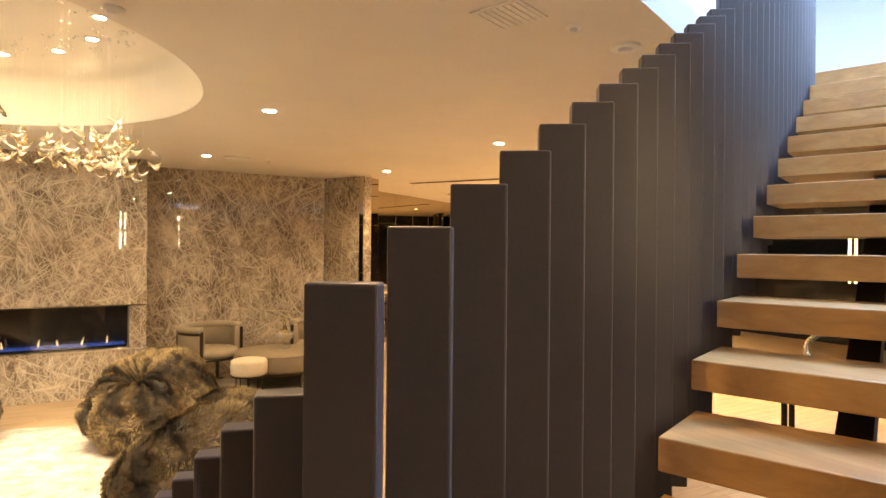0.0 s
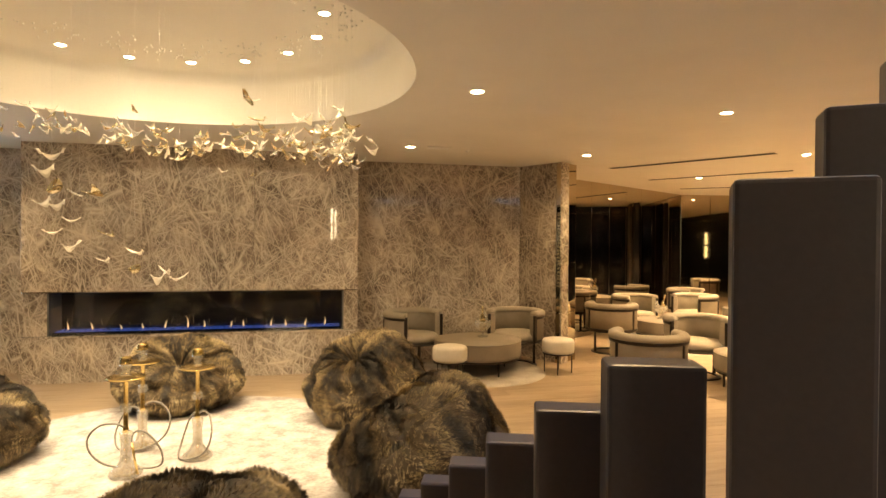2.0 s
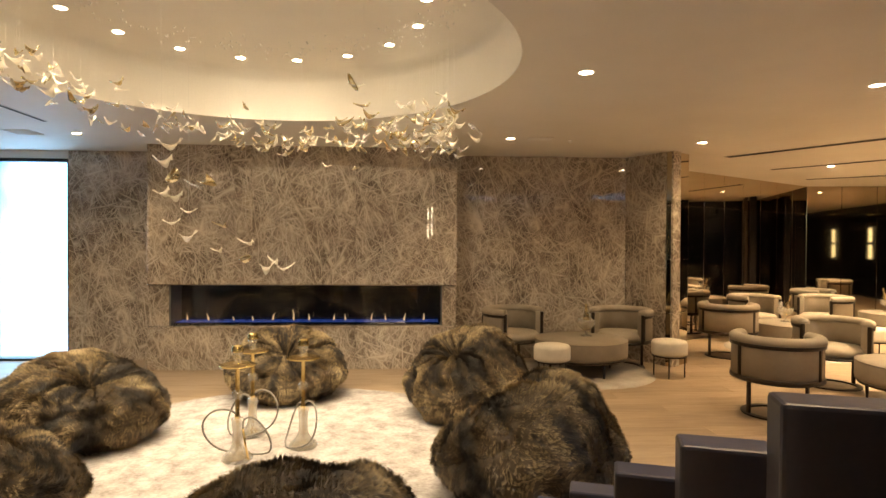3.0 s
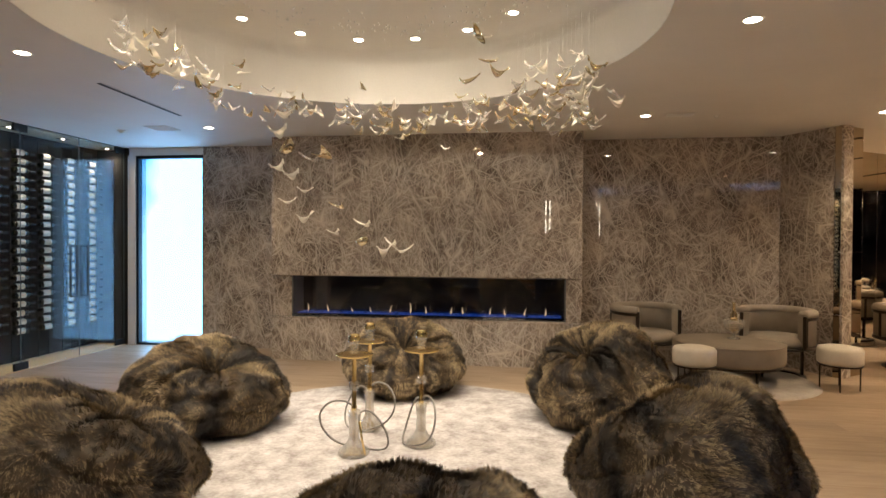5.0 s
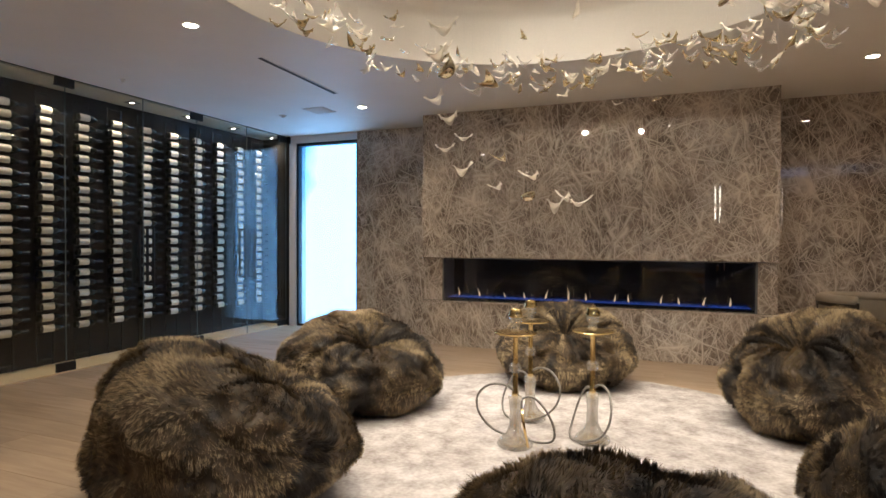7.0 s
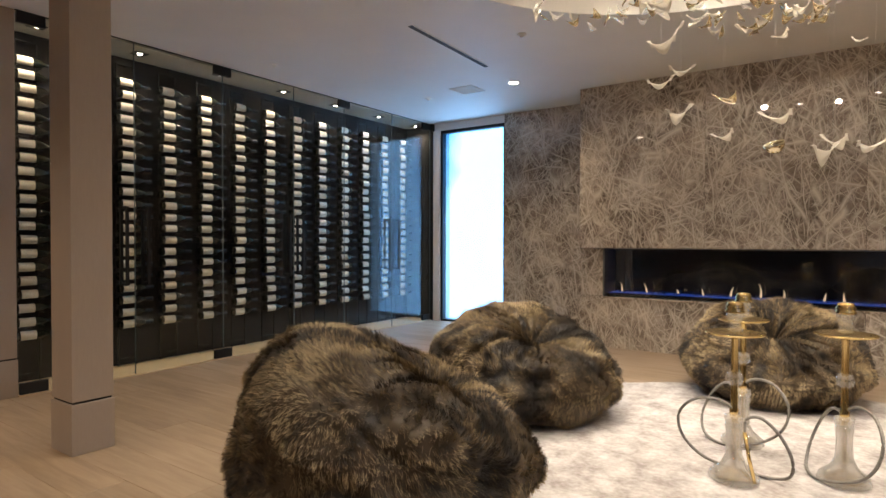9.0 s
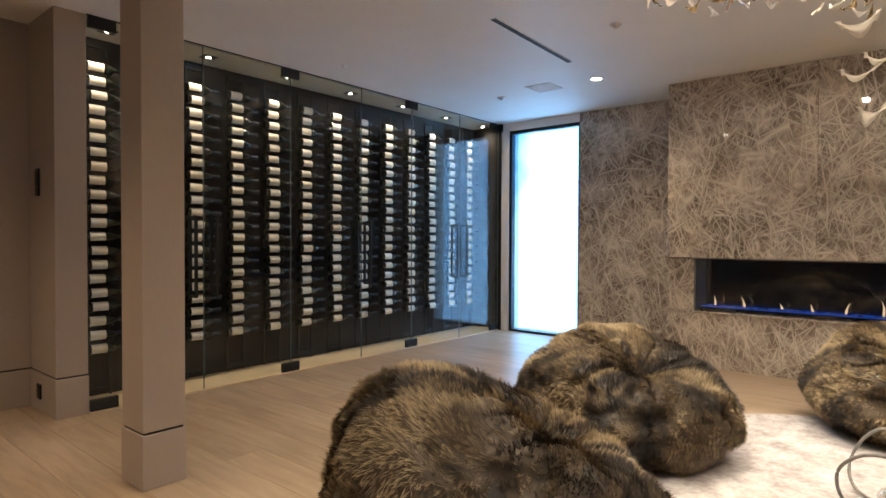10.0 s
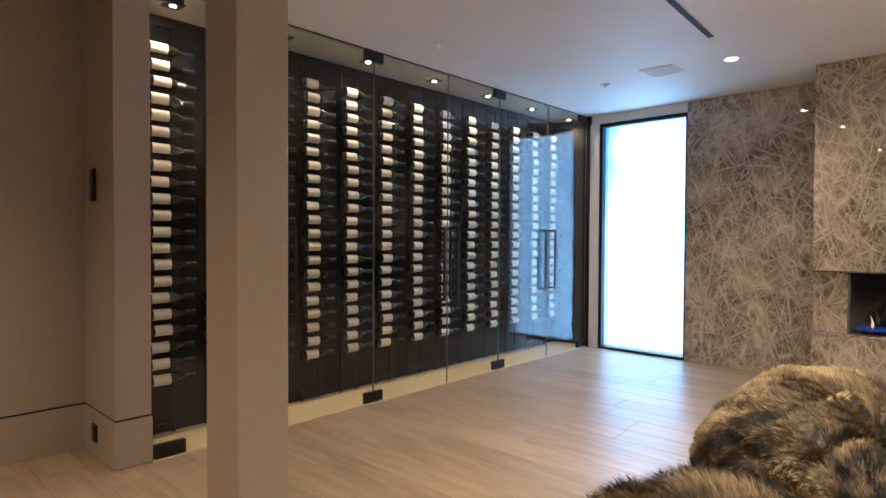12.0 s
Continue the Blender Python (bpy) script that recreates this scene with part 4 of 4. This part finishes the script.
def water_pipe():
    t = thing("water_pipe", "gold and crystal water pipe with a looped grey hose", "water pipe", "water pipes on the rug")
    part("vase", lathe([(0, 0.0), (0.09, 0.0), (0.10, 0.012), (0.092, 0.035), (0.05, 0.07), (0.034, 0.11), (0.03, 0.19), (0.036, 0.235), (0.03, 0.25), (0.027, 0.25), (0.03, 0.20), (0.028, 0.10), (0.08, 0.03), (0, 0.012)], 28), CRYSTAL, t, "clear crystal vase", True)
    part("stem", lathe([(0, 0.02), (0.011, 0.02), (0.011, 0.26), (0.018, 0.265), (0.018, 0.30), (0.014, 0.31), (0.014, 0.60), (0.019, 0.615), (0, 0.625)], 16), PIPE_GOLD, t, "gold stem", True)
    part("base", lathe([(0, 0.013), (0.07, 0.016), (0.074, 0.022), (0.05, 0.034), (0.02, 0.05), (0, 0.052)], 28), PIPE_GOLD, t, "gold base inside the vase", True)
    part("collar", lathe([(0.012, 0.24), (0.036, 0.245), (0.038, 0.275), (0.012, 0.285)], 20), CRYSTAL, t, "", True)
    part("knop", lathe([(0.010, 0.40), (0.03, 0.412), (0.034, 0.435), (0.03, 0.455), (0.010, 0.465)], 20), CRYSTAL, t, "crystal knop", True)
    part("tray", lathe([(0, 0.618), (0.06, 0.612), (0.115, 0.622), (0.117, 0.630), (0.06, 0.620), (0, 0.626)], 32), PIPE_GOLD, t, "round gold tray", True)
    part("bowl", lathe([(0.012, 0.63), (0.03, 0.64), (0.022, 0.665), (0.032, 0.69), (0.036, 0.715), (0.0, 0.715)], 20), CRYSTAL, t, "", True)
    part("cap", lathe([(0.038, 0.715), (0.040, 0.722), (0.034, 0.728), (0.038, 0.738), (0.030, 0.748), (0.032, 0.756), (0.0, 0.762)], 20), PIPE_GOLD, t, "gold cap", True)
    knots = [Vector(p) for p in ((0.02, 0, 0.285), (-0.05, -0.02, 0.335), (-0.15, -0.03, 0.325), (-0.225, -0.02, 0.245), (-0.215, 0, 0.14), (-0.13, 0.03, 0.055), (0.0, 0.10, 0.012), (0.12, 0.09, 0.012), (0.20, 0.05, 0.05), (0.215, 0.02, 0.13), (0.175, 0.0, 0.225), (0.11, -0.01, 0.285), (0.055, -0.02, 0.275), (0.05, -0.03, 0.22))]
    pts = []
    for i in range(len(knots) - 1):
        p0, p1, p2, p3 = knots[max(0, i - 1)], knots[i], knots[i + 1], knots[min(len(knots) - 1, i + 2)]
        for q in range(8):
            u = q / 8
            pts.append(0.5 * (2 * p1 + (p2 - p0) * u + (2 * p0 - 5 * p1 + 4 * p2 - p3) * u * u + (3 * p1 - p0 - 3 * p2 + p3) * u ** 3))
    pts.append(knots[-1])
    part("hose", tube(pts, 0.0068, 7), HOSE, t, "ribbed grey hose", True)
    part("mouthpiece", tube([knots[-1], (0.07, -0.04, 0.12), (0.095, -0.045, 0.022)], 0.0075, 8), PIPE_GOLD, t, "gold mouthpiece", True)
    return t


pipe = water_pipe()
pipe.matrix_basis = pose(-1.01, 5.18, 0.023, 0, 0, -8) @ Matrix.Scale(1.14, 4)
copy_thing(pipe, pose(-0.57, 5.44, 0.023, 0, 0, 118))
copy_thing(pipe, pose(-1.05, 5.75, 0.023, 0, 0, 150))

# ---- chandelier of petals ----


def petal_mesh(kind, mat):
    """A three-cornered curled shell: two raised points and a hanging lobe; kind 2 is a small cup."""
    bm = bmesh.new()
    nu, nv = 12, 6
    rows = []
    for i in range(nu + 1):
        u = -1 + 2 * i / nu
        row = []
        for j in range(nv + 1):
            v = j / nv
            if kind == 2:
                ang, dip = math.pi * u, 0.5 * math.pi * v
                row.append(bm.verts.new((0.06 * math.cos(dip) * math.cos(ang), 0.06 * math.cos(dip) * math.sin(ang), -0.065 * math.sin(dip))))
                continue
            lobe = (1 - abs(u) ** 1.6)
            x = 0.088 * u * (1 - 0.22 * v)
            y = (0.050 if kind else 0.034) * math.sin(0.75 * math.pi * v) * lobe + 0.020 * u * u + (0.018 * u * v if kind else 0.0)
            z = 0.040 * abs(u) ** 1.7 - (0.095 if kind else 0.060) * v * lobe ** 0.8 - 0.004 * v
            row.append(bm.verts.new((x, y, z)))
        rows.append(row)
    for a, b in zip(rows, rows[1:]):
        for j in range(nv):
            bm.faces.new((a[j], b[j], b[j + 1], a[j + 1]))
    bmesh.ops.remove_doubles(bm, verts=bm.verts, dist=0.0004)
    bmesh.ops.solidify(bm, geom=bm.faces[:], thickness=0.003)
    return mesh_of("petal", bm, mat, True)


def chandelier():
    t = thing("chandelier", "spiral chandelier of gold and white porcelain petals on wires", "chandelier", "", pose(RECESS[0], RECESS[1] - 0.12, RECESS[3]))
    meshes = [petal_mesh(k, m) for k in (0, 1) for m in (PETAL, GOLD)] + [petal_mesh(0, CRYSTAL), petal_mesh(1, CRYSTAL), petal_mesh(2, GOLD)]
    rnd = random.Random(21)
    spots = []
    cx, cy = 0.17, 0.01
    for k in range(310):
        q = rnd.betavariate(1.25, 1.35)
        a = radians(205 - 300 * q)
        r = 1.50 - 0.36 * q + rnd.gauss(0, 0.12)
        p = (cx + r * math.cos(a), cy + r * math.sin(a), 2.78 - 0.50 * q + rnd.gauss(0, 0.08))
        if p[1] > -0.5 or (p[1] > -0.95 and rnd.random() < 0.5):
            spots.append((p, rnd.choices(range(6), (5, 5, 4, 5, 2, 3))[0]))
    tail = (((-0.915, 3.722, 2.14), 0), ((-0.994, 3.818, 2.075), 0), ((-0.933, 3.773, 2.00), 6), ((-0.83, 3.96, 1.98), 3), ((-0.90, 4.02, 1.965), 4), ((-1.04, 3.924, 1.92), 0),
            ((-1.154, 4.368, 1.935), 0), ((-1.104, 4.47, 1.845), 0), ((-1.145, 4.319, 1.77), 0), ((-1.117, 4.508, 1.69), 2), ((-0.982, 4.683, 1.765), 3),
            ((-0.978, 4.617, 1.60), 0), ((-0.794, 4.614, 1.65), 0), ((-0.801, 4.626, 1.56), 6), ((-0.625, 4.505, 1.50), 2), ((-0.61, 4.56, 1.535), 0), ((-0.494, 4.439, 1.495), 0))
    for p, kind in tail:
        spots.append(((p[0] - RECESS[0], p[1] - RECESS[1] + 0.12, p[2]), kind))
    wire = bmesh.new()
    for n, ((x, y, z), kind) in enumerate(spots):
        ob = part("petal", meshes[kind], None, t)
        wild = 28 if n < len(spots) - len(tail) else 14
        ob.matrix_basis = pose(x, y, z - RECESS[3], rnd.uniform(15, 60), rnd.uniform(-wild, wild), rnd.uniform(0, 360) if wild > 20 else rnd.uniform(-50, 50)) @ Matrix.Scale(rnd.uniform(0.50, 0.70) if wild > 20 else rnd.uniform(0.58, 0.78), 4)
        tube([(x, y, z - RECESS[3]), (x, y, 0)], 0.0002, 3, bm=wire)
    tagged(part("hanging_wire", wire, WHITE, t, "fine steel hanging wires"), kind="stuff")
    dots = bmesh.new()
    for (x, y, z), _ in spots:
        lathe([(0.009, 0), (0.007, -0.01), (0, -0.012)], 8, Matrix.Translation((x, y, 0)), dots)
    tagged(part("wire_cap", dots, WHITE, t, "small white wire caps"), kind="stuff")


chandelier()

# ---- seating groups ----


def tub_chair():
    t = thing("tub_chair", "beige velvet tub chair on a dark bronze ring base", "chair", "tub chairs round the ottoman tables")
    part("backrest", arc_shell(58, 302, 0.31, 0.40, 0.40, 0.78, 40, 0.045), BEIGE, t, "", True)
    part("frame_band", arc_shell(52, 308, 0.392, 0.412, 0.36, 0.40, 40), BRONZE, t, "dark bronze band", True)
    part("upper_band", arc_shell(54, 306, 0.398, 0.416, 0.685, 0.722, 40), BRONZE, t, "dark bronze band under the rim", True)
    part("arm_roll", arc_shell(56, 304, 0.295, 0.42, 0.72, 0.795, 40, 0.04), BEIGE, t, "padded rim", True)
    for a in (125, 235):
        m = Matrix.Rotation(radians(a), 4, "Z")
        part("back_post", soft_box(0.399, 0.415, -0.016, 0.016, 0.398, 0.688, 0.003, 1, m), BRONZE, t, "dark bronze back post")
    for s in (1, -1):
        m = Matrix.Rotation(radians(55.5 * s), 4, "Z")
        part("arm_post", soft_box(0.375, 0.416, -0.02, 0.02, 0.36, 0.735, 0.006, 2, m), BRONZE, t, "dark bronze arm post")
        part("arm_end", soft_box(0.305, 0.376, -0.012, 0.012, 0.40, 0.735, 0.005, 2, m), BEIGE, t)
    part("seat", lathe([(0, 0.37), (0.33, 0.37), (0.355, 0.40), (0.355, 0.44), (0.32, 0.475), (0.2, 0.485), (0, 0.485)], 40), BEIGE, t, "thick round seat cushion", True)
    part("seat_rim", lathe([(0, 0.345), (0.37, 0.345), (0.38, 0.352), (0.38, 0.368), (0, 0.37)], 40), BRONZE, t, "", True)
    for a in (120, 240):
        m = Matrix.Rotation(radians(a), 4, "Z")
        part("leg", soft_box(0.27, 0.295, -0.02, 0.02, 0.015, 0.348, 0.003, 1, m), BRONZE, t)
    part("ring_base", lathe([(0.25, 0.0), (0.31, 0.0), (0.31, 0.016), (0.25, 0.016), (0.25, 0.0)], 44), BRONZE, t, "flat bronze ring on the floor")
    return t


def ottoman_table():
    t = thing("ottoman_table", "round taupe velvet ottoman table on dark legs", "table", "round ottoman tables")
    part("top", lathe([(0, 0.22), (0.54, 0.22), (0.575, 0.235), (0.58, 0.27), (0.58, 0.41), (0.565, 0.435), (0.5, 0.445), (0, 0.45)], 56), TAUPE_VELVET, t, "", True)
    part("piping", lathe([(0.572, 0.422), (0.582, 0.427), (0.580, 0.437), (0.568, 0.438)], 56), TAUPE_VELVET, t, "", True)
    part("base_ring", lathe([(0.40, 0.195), (0.55, 0.195), (0.555, 0.22), (0.40, 0.22)], 48), BRONZE, t, "dark bronze rim")
    for k in range(4):
        a = radians(20 + 90 * k)
        part("leg", lathe([(0, 0), (0.012, 0), (0.02, 0.2), (0, 0.2)], 10, Matrix.Translation((0.46 * math.cos(a), 0.46 * math.sin(a), 0))), BRONZE, t, "", True)
    return t


def pouf():
    t = thing("pouf", "small round cream pouf on thin dark legs", "stool", "cream poufs round the tables")
    part("cushion", lathe([(0, 0.27), (0.19, 0.27), (0.212, 0.285), (0.215, 0.32), (0.215, 0.42), (0.20, 0.448), (0.15, 0.46), (0, 0.462)], 40), CREAM, t, "", True)
    part("rim", lathe([(0, 0.255), (0.205, 0.255), (0.208, 0.27), (0, 0.27)], 36), BRONZE, t, "dark metal rim")
    for k in range(4):
        a = radians(45 + 90 * k)
        part("leg", soft_box(-0.006, 0.006, -0.006, 0.006, 0, 0.258, 0.001, 1, Matrix.Translation((0.18 * math.cos(a), 0.18 * math.sin(a), 0))), BRONZE, t)
    return t


def bowl():
    t = thing("glass_bowl", "footed crystal bowl holding a gold bottle and glasses", "bowl", "crystal bowls on the tables")
    part("bowl", lathe([(0, 0), (0.06, 0), (0.062, 0.008), (0.012, 0.02), (0.011, 0.06), (0.04, 0.075), (0.085, 0.11), (0.10, 0.16), (0.095, 0.19), (0.091, 0.19), (0.095, 0.16), (0.08, 0.115), (0, 0.08)], 28), CRYSTAL, t, "", True)
    m = pose(0.0, 0.0, 0.085, 8, -10, 0)
    part("gold_bottle", lathe([(0, 0), (0.034, 0.0), (0.036, 0.01), (0.036, 0.13), (0.03, 0.16), (0.014, 0.20), (0.013, 0.27), (0.016, 0.275), (0.016, 0.285), (0, 0.287)], 18, m), GOLD, t, "shiny gold bottle", True)
    m = pose(0.05, 0.02, 0.10, -6, 12, 0)
    part("flute", lathe([(0.018, 0.02), (0.026, 0.09), (0.024, 0.16), (0.022, 0.16), (0.024, 0.09), (0.0, 0.025)], 14, m), CRYSTAL, t, "crystal glass", True)
    return t


chair, table, stool, vessel = tub_chair(), ottoman_table(), pouf(), bowl()
chair.matrix_basis = pose(1.66, 8.55, 0, 0, 0, -58)
for x, y, face in ((3.12, 8.45, 238), (3.86, 6.25, 62), (5.25, 7.35, -118), (4.98, 9.12, 62), (6.15, 10.4, -80), (7.35, 10.3, 190), (8.1, 11.6, -60), (10.2, 10.4, 180)):
    copy_thing(chair, pose(x, y, 0, 0, 0, face))
table.matrix_basis = pose(2.46, 8.08, 0.012)
stool.matrix_basis = pose(1.95, 7.52, 0.012)
vessel.matrix_basis = pose(2.55, 8.15, 0.462, 0, 0, 30) @ Matrix.Scale(1.15, 4)
for x, y in ((6.25, 9.45), (5.55, 6.45), (9.0, 10.7)):
    copy_thing(table, pose(x, y, 0, 0, 0, 30))
    copy_thing(vessel, pose(x - 0.1, y + 0.1, 0.45, 0, 0, 70 * x))
for x, y in ((3.52, 7.86), (7.0, 8.8), (7.7, 9.1), (9.2, 9.8), (6.4, 5.9)):
    copy_thing(stool, pose(x, y, 0, 0, 0, 20))

# ---- floor boards ----


def boards():
    floor = bpy.data.objects["floor"]
    rnd = random.Random(2)
    w, lengths = 0.24, (1.9, 2.4)
    meshes = {}
    for ln in lengths:
        bm = bmesh.new()
        box(bm, 0, ln - 0.0015, 0, w - 0.0015, -0.012, 0.0)
        top = [e for e in bm.edges if all(v.co.z > -0.001 for v in e.verts)]
        bmesh.ops.bevel(bm, geom=top, offset=0.0012, segments=1, affect="EDGES")
        meshes[ln] = mesh_of("board", bm, OAK)
    count, rest, faces = 0, [], []
    y = -3.7
    while y < 13.2:
        x = -7.3 + rnd.uniform(0, 1.8) - 1.8
        while x < 13.0:
            ln = rnd.choice(lengths)
            inside = x + ln > -5.8 and x < 4.2 and 1.9 < y < 9.1
            if inside and count < 300 and not (x > -3.0 and y > 8.6):
                ob = new("board", meshes[ln])
                ob.parent = floor
                ob.location = (x, y, 0)
                count += 1
            else:
                k = len(rest)
                rest += [(x, y, 0), (x + ln - 0.002, y, 0), (x + ln - 0.002, y + w - 0.002, 0), (x, y + w - 0.002, 0)]
                rest += [(px, py, -0.012) for px, py, _ in rest[k:k + 4]]
                faces += [(k, k + 1, k + 2, k + 3)] + [(k + i, k + 4 + i, k + 4 + (i + 1) % 4, k + (i + 1) % 4) for i in range(4)]
            x += ln
        y += w
    me = bpy.data.meshes.new("far_boards")
    me.from_pydata(rest, [], faces)
    me.materials.append(OAK)
    ob = new("far_boards", me)
    ob.parent = floor
    tagged(ob, kind="stuff")


boards()
